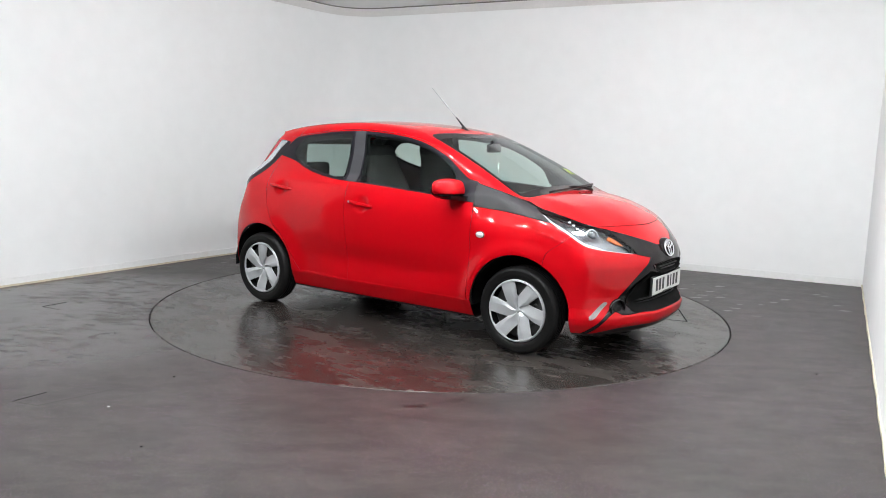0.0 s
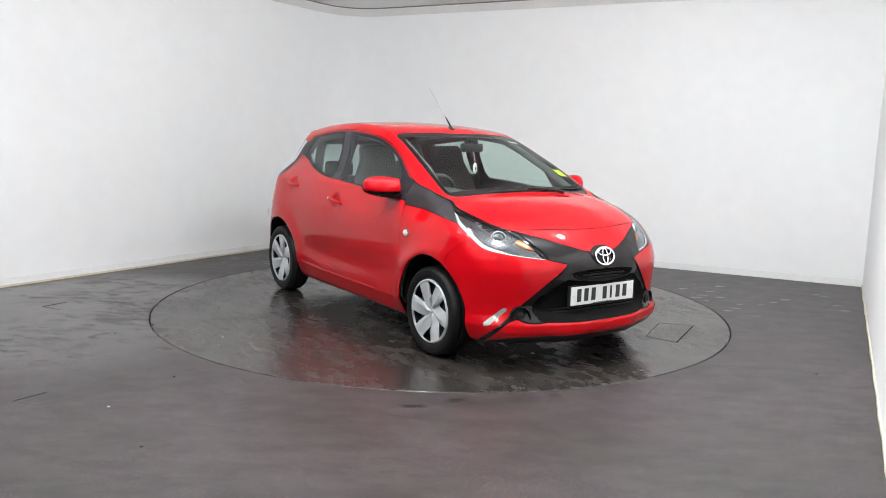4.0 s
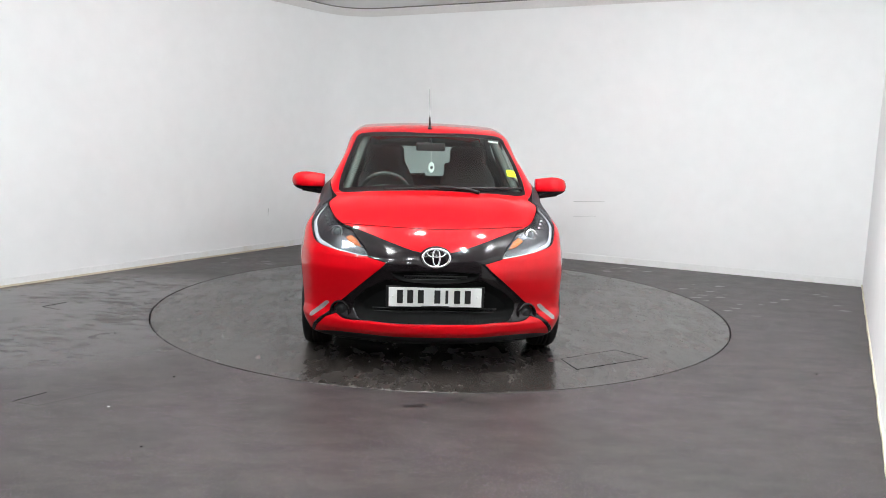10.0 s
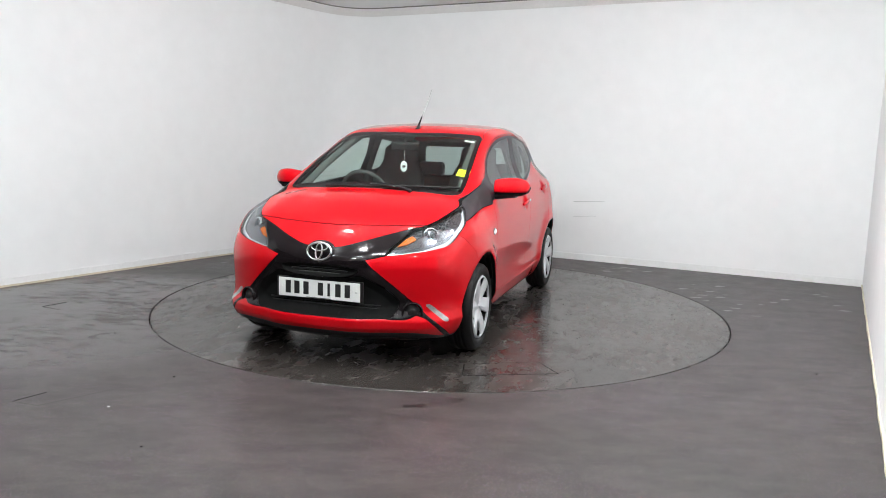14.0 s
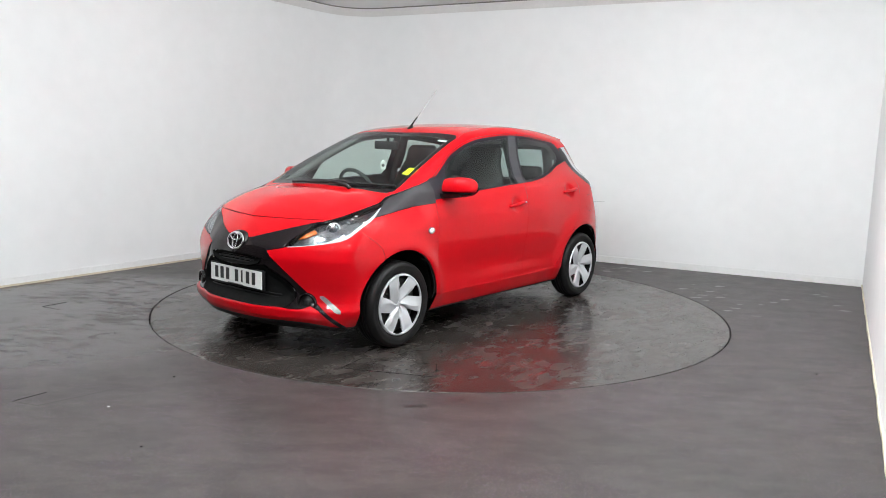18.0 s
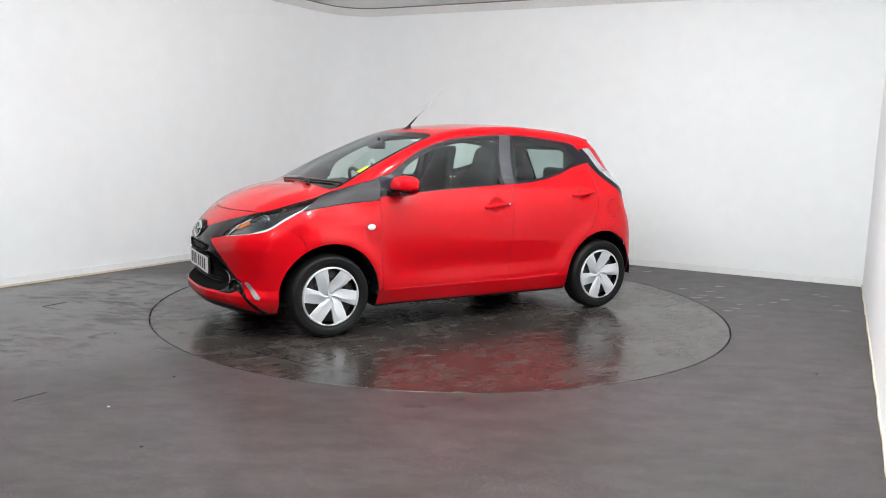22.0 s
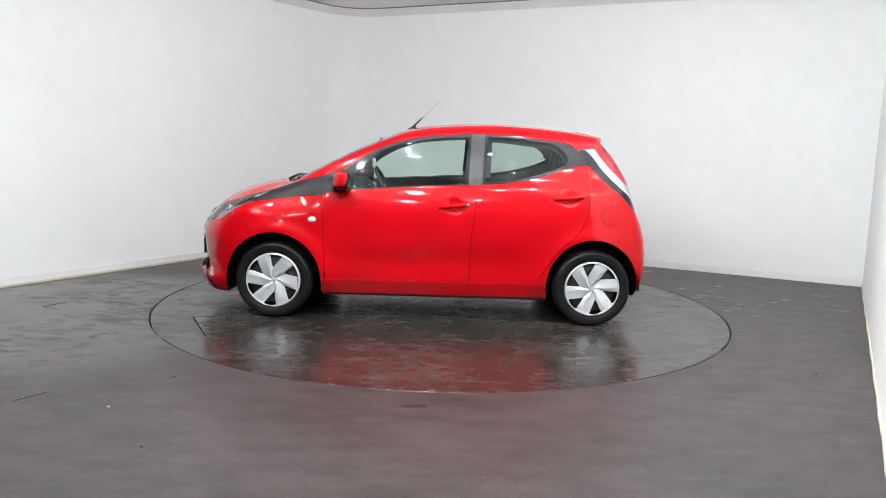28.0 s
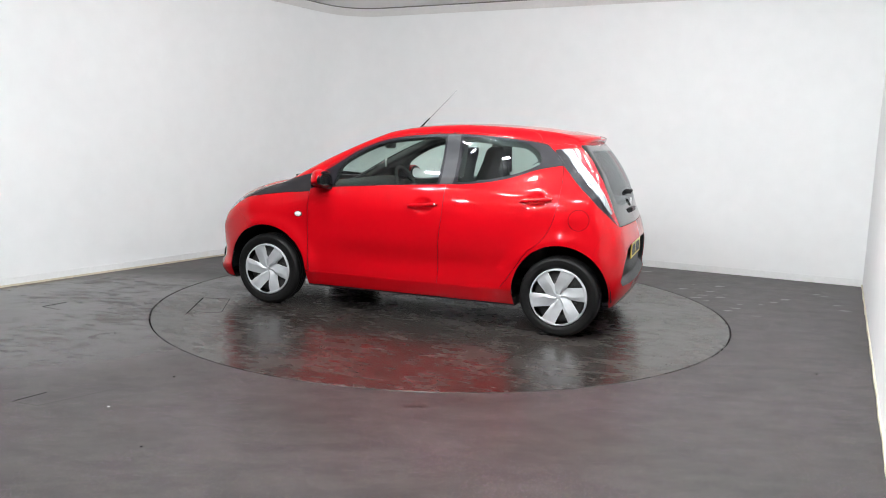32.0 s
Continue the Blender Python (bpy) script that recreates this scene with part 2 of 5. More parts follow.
strip_wall("baseboard_foot", inset(GRIME_PTS, .0165), 0, .017, .003, GRIME, "yellowed water-stained foot of the white skirting", "skirting")
BEAD = []
for k in range(81):
    p = END_R.lerp(CORNER_R, k / 80)
    wob = .0012 * math.sin(k * 1.9) + .002 * math.sin(k * .63 + 1)
    BEAD.append(p + Vector((DIR_R.y, -DIR_R.x)) * (.010 + wob))
strip_wall("baseboard_east", BEAD, 0, .022, .012, BEAD_PAINT, "cream sealing bead along the wall's foot, bulging in places", "skirting")

DISC_R, GAP = 2.240, .010


def build_floor():
    n = 128
    verts, faces = [], []
    for i in range(n):
        a = 2 * math.pi * i / n
        r = DISC_R + GAP
        verts.append((r * math.cos(a), r * math.sin(a), 0))
    for i in range(n):
        a = 2 * math.pi * i / n
        c, s = math.cos(a), math.sin(a)
        k = 16 / max(abs(c), abs(s))
        verts.append((k * c, k * s, 0))
    for i in range(n):
        a = 2 * math.pi * i / n
        verts.append(((DISC_R + GAP) * math.cos(a), (DISC_R + GAP) * math.sin(a), -.08))
    for i in range(n):
        j = (i + 1) % n
        faces += [(i, n + i, n + j, j), (2 * n + i, i, j, 2 * n + j)]
    ob = link_mesh("floor", verts, faces, FLOOR, None, "dark grey speckled resin floor, damp in patches", False)
    tagged(ob, "", "floor", "", "structure")
    bm = bmesh.new()
    bmesh.ops.create_circle(bm, cap_ends=True, radius=DISC_R + .2, segments=64, matrix=Matrix.Translation((0, 0, -.08)))
    tagged(part("pit", bm, DARK, None, "dark pit under the turntable deck"), "", "floor", "", "structure")


build_floor()


def build_turntable():
    root = new("turntable")
    tagged(root, "round dark turntable deck, damp and flush with the floor", "turntable")
    bm = bmesh.new()
    lathe_pts = [(0.001, 0), (DISC_R - .004, 0), (DISC_R, -.004), (DISC_R, -.06)]
    m = Matrix.Rotation(radians(90), 4, "X")
    lathe(bm, [(r, a) for r, a in lathe_pts], 160, m)
    part("deck", bm, DISC, root)
    return root


TURNTABLE = build_turntable()


def build_ceiling():
    bm = bmesh.new()
    box(bm, 0, -2, CEIL + .06, 30, 30, .1)
    tagged(part("ceiling", bm, CEILING, None, "off-white flat ceiling"), "", "ceiling", "", "structure")


build_ceiling()


def build_lamp(name, x, y, turn):
    """An oblong fitting on the ceiling with a deep rounded diffuser."""
    root = new(name)
    root.matrix_basis = pose(x, y, CEIL, 0, 0, turn)
    tagged(root, "small oblong white ceiling light with a deep diffuser, lit", "ceiling light", "ceiling lights")
    bm = bmesh.new()
    box(bm, 0, 0, -.004, .20, .14, .028, None, .006)
    part("base_plate", bm, SKIRT, root, "white base plate")
    bm = bmesh.new()
    box(bm, 0, 0, -.040, .15, .09, .052, None, .016)
    part("diffuser", bm, LAMP_GLOW, root, "glowing white diffuser", True)
    return root


LAMP = build_lamp("ceiling_light", -.2, -1.7, -26)
for lx, ly in ((-1.3, -1.5), (.9, -1.6), (1.95, -1.15), (-2.0, -2.3), (1.5, -2.1), (-2.6, -3.8), (-1.4, -4.0), (.3, -4.3), (-2.0, -5.3), (-.6, -5.6), (-1.0, -2.6), (.6, -2.4), (-.4, -3.4)):
    copy_thing(LAMP, pose(lx, ly, CEIL, 0, 0, -26))


def build_cornice():
    strip_wall("trim", inset(WHITE_PTS, .012), CEIL - .095, CEIL - .004, .010, EDGE, "slim pale edge strip under the ceiling", "trim")
    # the shadow gap under the ceiling, its shade painted as a dark strip
    strip_wall("trim_gap_shade", inset(WHITE_PTS, .008), CEIL - .004, CEIL + .010, .006, GAP_SHADE, "dark strip painting the shadow gap between wall and ceiling", "trim")


build_cornice()

# ---- body shape: width, height, nose and tail as smooth functions ----
def spline(pts):
    """A smooth curve through (a, b) pairs, without overshoot; works on arrays."""
    xs = np.array([p[0] for p in pts], float)
    ys = np.array([p[1] for p in pts], float)
    if xs[0] > xs[-1]:
        xs, ys = xs[::-1], ys[::-1]
    h = np.diff(xs)
    d = np.diff(ys) / h
    m = np.zeros(len(xs))
    for i in range(1, len(xs) - 1):
        if d[i - 1] * d[i] > 0:
            w1, w2 = 2 * h[i] + h[i - 1], h[i] + 2 * h[i - 1]
            m[i] = (w1 + w2) / (w1 / d[i - 1] + w2 / d[i])
    m[0], m[-1] = d[0], d[-1]

    def f(x):
        x = np.asarray(x, float)
        xc = np.clip(x, xs[0], xs[-1])
        i = np.clip(np.searchsorted(xs, xc) - 1, 0, len(h) - 1)
        t = (xc - xs[i]) / h[i]
        a = ys[i] * (1 + 2 * t) * (1 - t) ** 2 + ys[i + 1] * t * t * (3 - 2 * t)
        a += h[i] * (m[i] * t * (1 - t) ** 2 + m[i + 1] * t * t * (t - 1))
        return a + np.where(x < xs[0], (x - xs[0]) * m[0], 0) + np.where(x > xs[-1], (x - xs[-1]) * m[-1], 0)
    return f


TOP = spline([(2.0, .55), (1.85, .695), (1.72, .80), (1.58, .890), (1.44, .948), (1.30, .978), (1.15, .996), (1.08, 1.02),
              (0.9, 1.115), (0.7, 1.218), (0.5, 1.308), (0.33, 1.376), (0.2, 1.418), (0, 1.448), (-.2, 1.463),
              (-.4, 1.468), (-.7, 1.458), (-1.0, 1.432), (-1.22, 1.396), (-1.5, 1.34)])
CROWN = spline([(1.9, .30), (1.5, .24), (1.3, .16), (1.1, .10), (0.8, .10), (0.3, .11), (-.4, .09), (-1.2, .10)])
SECTION = spline([(.10, .70), (.20, .748), (.27, .773), (.295, .781), (.34, .786), (.45, .790), (.60, .802), (.72, .806), (.80, .802), (.88, .788),
                  (.96, .763), (1.02, .738), (1.10, .709), (1.25, .650), (1.38, .594), (1.50, .535)])
PLAN = spline([(2.0, -.02), (1.7, -.012), (1.4, -.005), (1.17, .0), (.9, .0), (0, .0), (-.5, .0), (-.9, -.006), (-1.17, -.002), (-1.4, -.010), (-1.65, -.03)])
CREASE = spline([(1.0, .36), (1.125, .405), (1.25, .465), (1.42, .498), (1.6, .51), (1.75, .475)])
def CABIN(x):
    return -.060 * (np.maximum(-.25 - x, 0) / .9) ** 2


NOSE = spline([(.10, 1.80), (.16, 1.83), (.21, 1.872), (.25, 1.897), (.283, 1.899), (.312, 1.880), (.345, 1.859), (.40, 1.856), (.46, 1.862), (.58, 1.870), (.65, 1.852), (.72, 1.812), (.82, 1.74), (1.0, 1.58)])
NOSE_PLAN = spline([(0, 0), (.15, .006), (.27, .026), (.38, .068), (.5, .113), (.6, .158), (.68, .212), (.74, .270), (.78, .335), (.82, .46), (.87, .85)])
TAIL = spline([(.15, -1.50), (.22, -1.56), (.3, -1.605), (.45, -1.625), (.6, -1.615), (.73, -1.585), (.86, -1.53), (.98, -1.49), (1.1, -1.435), (1.25, -1.335), (1.34, -1.262), (1.45, -1.17)])
TAIL_PLAN = spline([(0, 0), (.2, .005), (.4, .015), (.55, .030), (.64, .048), (.70, .068), (.75, .105), (.79, .18), (.83, .34), (.88, .8)])
HANDLES = ((-.145, .862), (-.978, .938))
WHEEL_F, WHEEL_R, WHEEL_Z = 1.17, -1.17, .288


def smax(a, b, r):
    """The greater of two, rounded off over r."""
    h = np.maximum(r - np.abs(a - b), 0) / r
    return np.maximum(a, b) + h * h * r * .25


def smooth(a, b, x):
    t = np.clip((x - a) / (b - a), 0, 1)
    return t * t * (3 - 2 * t)


def half_width(x, z):
    w = SECTION(z) + PLAN(x) + CABIN(x) * smooth(.95, 1.15, z)
    for wx, amp in ((WHEEL_F, .030), (WHEEL_R, .026)):
        r = np.hypot(x - wx, (z - WHEEL_Z))
        w = w + amp * np.exp(-((r - .36) / .075) ** 2) * smooth(.1, .35, z)
    for hx, hz in HANDLES:
        w = w - .018 * np.exp(-(((x - hx) / .060) ** 2 + ((z - hz) / .050) ** 2) ** 2)
    # wings fall inwards towards the bonnet, and the cabin leans in above the belt
    w = w - .045 * smooth(.74, .93, z) * (1 - smooth(.98, 1.10, z)) * smooth(.72, 1.0, x)
    w = w - .042 * smooth(.98, 1.08, z) * (1 - smooth(1.18, 1.40, z)) * smooth(-1.1, -.2, x)
    # sill ledge under the doors
    w = w + .0020 * smooth(.303, .295, z - .010 * smooth(-.3, -.7, x)) * smooth(.80, .76, x) * smooth(-.78, -.74, x)
    # hollow flank between the arches
    w = w - .014 * np.exp(-((z - .43) / .10) ** 2) * np.exp(-((x + .02) / .62) ** 4)
    return w


def body(x, y, z):
    """Below zero inside the body."""
    y = np.abs(y)
    side = y - half_width(x, z)
    top = z - (TOP(x) - CROWN(x) * y * y)
    top = top - .011 * np.exp(-((y - CREASE(x)) / .11) ** 2) * smooth(1.04, 1.26, x) * (1 - smooth(1.6, 1.8, x))
    nose = x - (NOSE(z) - NOSE_PLAN(y))
    tail = (TAIL(z) + TAIL_PLAN(y)) - x
    r = .075
    g = smax(side, top, r)
    g = smax(g, nose, .07)
    g = smax(g, tail * .9, .06)
    return smax(g, .17 + .03 * smooth(-1.2, -1.6, x) - z, .03)


def half_shell(nx=190, na=210, nb=105):
    """The left half of the body as a fine sheet, found along rays from a spine inside it."""
    za, xa, xb = .62, -1.15, 1.15
    angles = np.radians(np.linspace(-90, 90, na))
    org, way = [], []
    for b in np.radians(np.linspace(2, 90, nb))[:-1]:
        org.append(np.tile([xb, 0, za], (na, 1)))
        way.append(np.stack([np.full(na, np.cos(b)), np.sin(b) * np.cos(angles), np.sin(b) * np.sin(angles)], 1))
    for x in np.linspace(xb, xa, nx):
        org.append(np.tile([x, 0, za], (na, 1)))
        way.append(np.stack([np.zeros(na), np.cos(angles), np.sin(angles)], 1))
    for b in np.radians(np.linspace(90, 2, nb))[1:]:
        org.append(np.tile([xa, 0, za], (na, 1)))
        way.append(np.stack([np.full(na, -np.cos(b)), np.sin(b) * np.cos(angles), np.sin(b) * np.sin(angles)], 1))
    rows = len(org)
    o, d = np.concatenate(org), np.concatenate(way)
    lo, hi = np.zeros(len(o)), np.full(len(o), 2.2)
    for _ in range(34):
        m = (lo + hi) / 2
        p = o + d * m[:, None]
        inside = body(p[:, 0], p[:, 1], p[:, 2]) < 0
        lo, hi = np.where(inside, m, lo), np.where(inside, hi, m)
    v = o + d * lo[:, None]
    v[np.arange(rows) * na, 1] = 0
    v[np.arange(rows) * na + na - 1, 1] = 0
    i, j = np.meshgrid(np.arange(rows - 1), np.arange(na - 1), indexing="ij")
    a = (i * na + j).ravel()
    b, c, e = a + 1, a + na, a + na + 1
    tris = np.concatenate([np.stack([a, c, b], 1), np.stack([b, c, e], 1)])
    caps = []
    for row in (0, rows - 1):
        pole = len(v)
        v = np.vstack([v, v[row * na:(row + 1) * na].mean(0) * [1, 0, 1]])
        k = row * na + np.arange(na - 1)
        caps.append(np.stack([np.full(na - 1, pole), k, k + 1] if row == 0 else [np.full(na - 1, pole), k + 1, k], 1))
    return v, np.concatenate([tris] + caps)


def gradient(p):
    h = 1e-3
    g = np.stack([body(p[:, 0] + h * a, p[:, 1] + h * b, p[:, 2] + h * c) - body(p[:, 0] - h * a, p[:, 1] - h * b, p[:, 2] - h * c)
                  for a, b, c in ((1, 0, 0), (0, 1, 0), (0, 0, 1))], 1)
    return g / np.maximum(np.linalg.norm(g, axis=1), 1e-9)[:, None]


def outline(pts, q):
    """Signed distance of points q (n, 2) to a closed outline; below zero inside."""
    p = np.array(pts, float)
    best, inside = np.full(len(q), 1e9), np.zeros(len(q), bool)
    for a, b in zip(p, np.roll(p, -1, 0)):
        e = b - a
        w = q - a
        t = np.clip((w @ e) / max(e @ e, 1e-12), 0, 1)
        best = np.minimum(best, ((w - t[:, None] * e) ** 2).sum(1))
        cross = (a[1] > q[:, 1]) != (b[1] > q[:, 1])
        with np.errstate(divide="ignore", invalid="ignore"):
            xi = (b[0] - a[0]) * (q[:, 1] - a[1]) / (b[1] - a[1]) + a[0]
        inside ^= cross & (q[:, 0] < xi)
    return np.where(inside, -1, 1) * np.sqrt(best)


def curve(pts, n=6):
    """A smooth line through points (Catmull-Rom)."""
    p = [np.array(k, float) for k in pts]
    p = [2 * p[0] - p[1]] + p + [2 * p[-1] - p[-2]]
    out = []
    for i in range(1, len(p) - 2):
        for k in range(n):
            t = k / n
            out.append(tuple(.5 * (2 * p[i] + (p[i + 1] - p[i - 1]) * t + (2 * p[i - 1] - 5 * p[i] + 4 * p[i + 1] - p[i + 2]) * t * t
                                   + (3 * p[i] - p[i - 1] - 3 * p[i + 1] + p[i + 2]) * t ** 3)))
    return out + [tuple(p[-2])]


def side_map(v):
    return v[:, [0, 2]]


def top_map(v):
    return v[:, :2]


def nose_map(v):
    """Round the nose: arc length in metres about an upright axis, and height."""
    return np.stack([np.arctan2(v[:, 1], v[:, 0] - 1.0) * .8, v[:, 2]], 1)


def tail_map(v):
    return np.stack([np.arctan2(v[:, 1], -v[:, 0] - .9) * .7, v[:, 2]], 1)


def nose_pts(pts):
    return [(radians(a) * .8, z) for a, z in pts]


def tail_pts(pts):
    return [(radians(a) * .7, z) for a, z in pts]


class Sheet:
    """A triangle sheet that can be cut along the zero line of a field."""

    def __init__(self, v, t):
        self.v, self.t = v, t

    def cut(self, f):
        v, t = self.v, self.t
        f = np.where(np.abs(f) < 1e-5, 1e-5, f)
        s = f[t] < 0
        k = s.sum(1)
        ins, outs = [t[k == 3]], [t[k == 0]]
        mixed = t[(k == 1) | (k == 2)]
        new_v, edge = [], {}
        base = len(v)
        a_in, a_out = [], []

        def mid(i, j):
            key = (i, j) if i < j else (j, i)
            if key not in edge:
                w = f[i] / (f[i] - f[j])
                edge[key] = base + len(new_v)
                new_v.append(v[i] + (v[j] - v[i]) * w)
            return edge[key]
        for tri in mixed.tolist():
            flags = [f[i] < 0 for i in tri]
            lone = flags.index(True) if sum(flags) == 1 else flags.index(False)
            i, j, l = tri[lone], tri[(lone + 1) % 3], tri[(lone + 2) % 3]
            p, q = mid(i, j), mid(i, l)
            one, two = [(i, p, q)], [(p, j, l), (p, l, q)]
            if sum(flags) == 1:
                a_in += one
                a_out += two
            else:
                a_in += two
                a_out += one
        vv = np.vstack([v, np.array(new_v)]) if new_v else v
        mk = lambda parts, extra: np.concatenate(parts + ([np.array(extra)] if extra else []))
        return Sheet(vv, mk(ins, a_in)).tidy(), Sheet(vv, mk(outs, a_out)).tidy()

    def tidy(self):
        used, inv = np.unique(self.t, return_inverse=True)
        self.v, self.t = self.v[used], inv.reshape(-1, 3)
        return self

    def copy(self):
        return Sheet(self.v.copy(), self.t.copy())

    def pushed(self, d):
        """Moved along the body's normal by d (number or array)."""
        return Sheet(self.v + gradient(self.v) * (d[:, None] if hasattr(d, "shape") else d), self.t)


def join(*sheets):
    v, t, n = [], [], 0
    for s in sheets:
        v.append(s.v)
        t.append(s.t + n)
        n += len(s.v)
    return Sheet(np.concatenate(v), np.concatenate(t))


def mirrored(s):
    return Sheet(s.v * [1, -1, 1], s.t[:, ::-1])


def both(s):
    """Left half and right half in one sheet, sewn along the middle."""
    m = mirrored(s)
    n = len(s.v)
    mid = np.abs(s.v[:, 1]) < 1e-6
    t = m.t + n
    remap = np.arange(2 * n)
    remap[n:][mid] = np.arange(n)[mid]
    return Sheet(np.concatenate([s.v, m.v]), np.concatenate([s.t, remap[t]])).tidy()


def panel(name, s, mat, parent, label="", thick=.004):
    """A sheet as a mesh with thickness; sheets that lie on the body take its true normals."""
    v, t = s.v, s.t
    n = gradient(v)
    exact = np.abs(body(v[:, 0], v[:, 1], v[:, 2])).max() < .0045
    if not (thick and exact):
        ob = link_mesh(name, v, t, mat, parent, label)
        if exact:
            ob.data.normals_split_custom_set_from_vertices([tuple(k) for k in n])
        if thick:
            md = ob.modifiers.new("thickness", "SOLIDIFY")
            md.thickness, md.offset = thick, -1
        return ob
    m = len(v)
    e = np.concatenate([t[:, [0, 1]], t[:, [1, 2]], t[:, [2, 0]]])
    key = np.sort(e, 1)
    _, first, count = np.unique(key, axis=0, return_index=True, return_counts=True)
    rim = e[first[count == 1]]
    faces = [tuple(f) for f in t] + [tuple(f) for f in t[:, ::-1] + m] + [(j, i, i + m, j + m) for i, j in rim]
    ob = link_mesh(name, np.concatenate([v, v - n * thick]), faces, mat, parent, label)
    ob.data.normals_split_custom_set_from_vertices([tuple(k) for k in np.concatenate([n, -n])])
    if mat is PAINT:
        ob.data.materials.append(TRIM)
        idx = np.zeros(len(faces), dtype=np.int32)
        idx[len(t):2 * len(t)] = 1
        idx[2 * len(t):] = v[rim[:, 0], 2] > .9
        ob.data.polygons.foreach_set("material_index", idx)
    return ob


def pair(name, s, mat, parent, label="", thick=.004):
    return panel(name, s, mat, parent, label, thick), panel(name, mirrored(s), mat, parent, label, thick)


# ---- outlines of the panels, in metres: side (x, z), top (x, y), nose and tail (degrees, z) ----
FIN_TOP = [(.775, 1.070), (.80, 1.056), (.956, 1.015), (1.079, .976), (1.203, .935)]
FIN = curve(FIN_TOP) + [(1.24, .924), (1.40, .845)] + curve([(1.36, .848), (1.21, .871), (1.05, .893), (.90, .906), (.806, .915)]) + [(.79, 1.0)]
HEADLIGHT = nose_pts(curve([(26.4, .664), (29.1, .708), (33.5, .753), (38.2, .802), (39.8, .813)]) + curve([(43.4, .823), (51.2, .854), (57.3, .880), (63.6, .904), (68.6, .920), (73.0, .934)])
                     + [(70.8, .914), (68.0, .888), (64.6, .851)] + curve([(60.8, .818), (57.2, .785), (53.2, .742), (49.6, .716), (43.5, .697), (36, .680), (30, .668)]))
GRILLE = nose_pts([(-6, .705)] + curve([(0, .703), (5, .700), (9, .706), (16, .733), (25.4, .768), (33.4, .795), (39.4, .8145), (41.5, .821)]) +
                  [(40.5, .810), (38.0, .794), (33.6, .745), (29.2, .700), (26.4, .660), (18.8, .637), (21, .60)] +
                  curve([(21.2, .597), (29.8, .488), (37.1, .391), (43.1, .300), (49.5, .215), (56, .140)]) +
                  [(53.2, .140), (46.9, .215), (41.2, .300)] + curve([(38.0, .322), (34.5, .30), (30, .296), (24.9, .300), (15.8, .298), (0, .298)]) + [(-6, .298)])
SCREEN = curve([(1.118, -.05), (1.120, .20), (1.118, .40), (1.106, .53), (1.088, .592)]) + curve([(1.060, .616), (.95, .616), (.736, .594), (.5, .563), (.32, .540)]) + curve([(.28, .515), (.275, .44), (.295, .24), (.318, .06), (.32, -.05)])
DOOR_F = curve([(.772, 1.05), (.803, .92), (.803, .61), (.795, .42), (.785, .27)]) + [(-.266, .27)] + curve([(-.268, .35), (-.274, .60), (-.296, .80), (-.303, 1.02), (-.31, 1.39)]) + \
    curve([(-.268, 1.392), (-.052, 1.378), (.155, 1.352), (.32, 1.308), (.484, 1.234), (.62, 1.150), (.70, 1.098)])
DOOR_R = curve([(-.30, 1.39), (-.299, 1.02), (-.294, .80), (-.272, .60), (-.264, .27)]) + curve([(-.72, .27), (-.755, .322), (-.80, .38), (-.90, .53), (-.943, .587)]) + \
    curve([(-.943, .587), (-1.023, .652), (-1.088, .75), (-1.125, .88), (-1.140, 1.028), (-1.127, 1.182)]) + curve([(-1.05, 1.27), (-.972, 1.333), (-.761, 1.362), (-.509, 1.388), (-.35, 1.392)])
BELT = curve([(.70, .950), (.63, .955), (.147, .990), (-.285, 1.015), (-.43, 1.022), (-.635, 1.049), (-.80, 1.090), (-.92, 1.134), (-1.044, 1.164), (-1.145, 1.181)])
WINDOWS = [(.80, .935)] + BELT + curve([(-1.06, 1.27), (-.975, 1.325), (-.761, 1.352), (-.509, 1.376), (-.268, 1.380), (-.052, 1.366), (.155, 1.340), (.32, 1.296), (.484, 1.222), (.599, 1.148), (.70, 1.085), (.78, 1.07)])
GLASS_F = curve([(.60, .965), (.147, .998), (-.225, 1.020)]) + curve([(-.240, 1.20), (-.252, 1.358)]) + curve([(-.052, 1.344), (.155, 1.317), (.32, 1.272), (.484, 1.196), (.575, 1.128), (.605, 1.06)])
GLASS_R = curve([(-.372, 1.034), (-.46, 1.040), (-.635, 1.068), (-.80, 1.110), (-.90, 1.147)]) + curve([(-.96, 1.18), (-.975, 1.22), (-.93, 1.28), (-.86, 1.325)]) + curve([(-.761, 1.335), (-.509, 1.357), (-.385, 1.360)])
B_POST = [(-.245, 1.0), (-.345, 1.0), (-.362, 1.40), (-.262, 1.40)]
TAIL_LAMP = tail_pts(curve([(75, 1.285), (72.5, 1.235), (69.4, 1.173), (66, 1.117), (61, 1.01), (55.7, .91), (48, .816), (43.5, .772)])
                     + curve([(42.8, .790), (45.7, .895), (48.5, 1.01), (50.8, 1.131), (54.1, 1.244), (58.4, 1.298)]) + [(66, 1.297)])
TAIL_BLACK = tail_pts([(80, 1.35), (72, 1.299), (67, 1.239), (60, 1.101), (56, .987), (50.8, .882), (44.7, .79), (40, .70), (80, .70)])
TAIL_WHITE = tail_pts([(80, 1.36), (66, 1.34), (61.5, 1.234), (55.2, 1.112), (52.3, 1.0), (49.2, .91), (47.5, .86), (80, .84)])
GATE = tail_pts([(-5, .77), (43.4, .772), (42.8, .790), (45.7, .895), (48.5, 1.01), (50.8, 1.131), (54.1, 1.244), (58.4, 1.308), (60, 1.40), (-5, 1.40)])
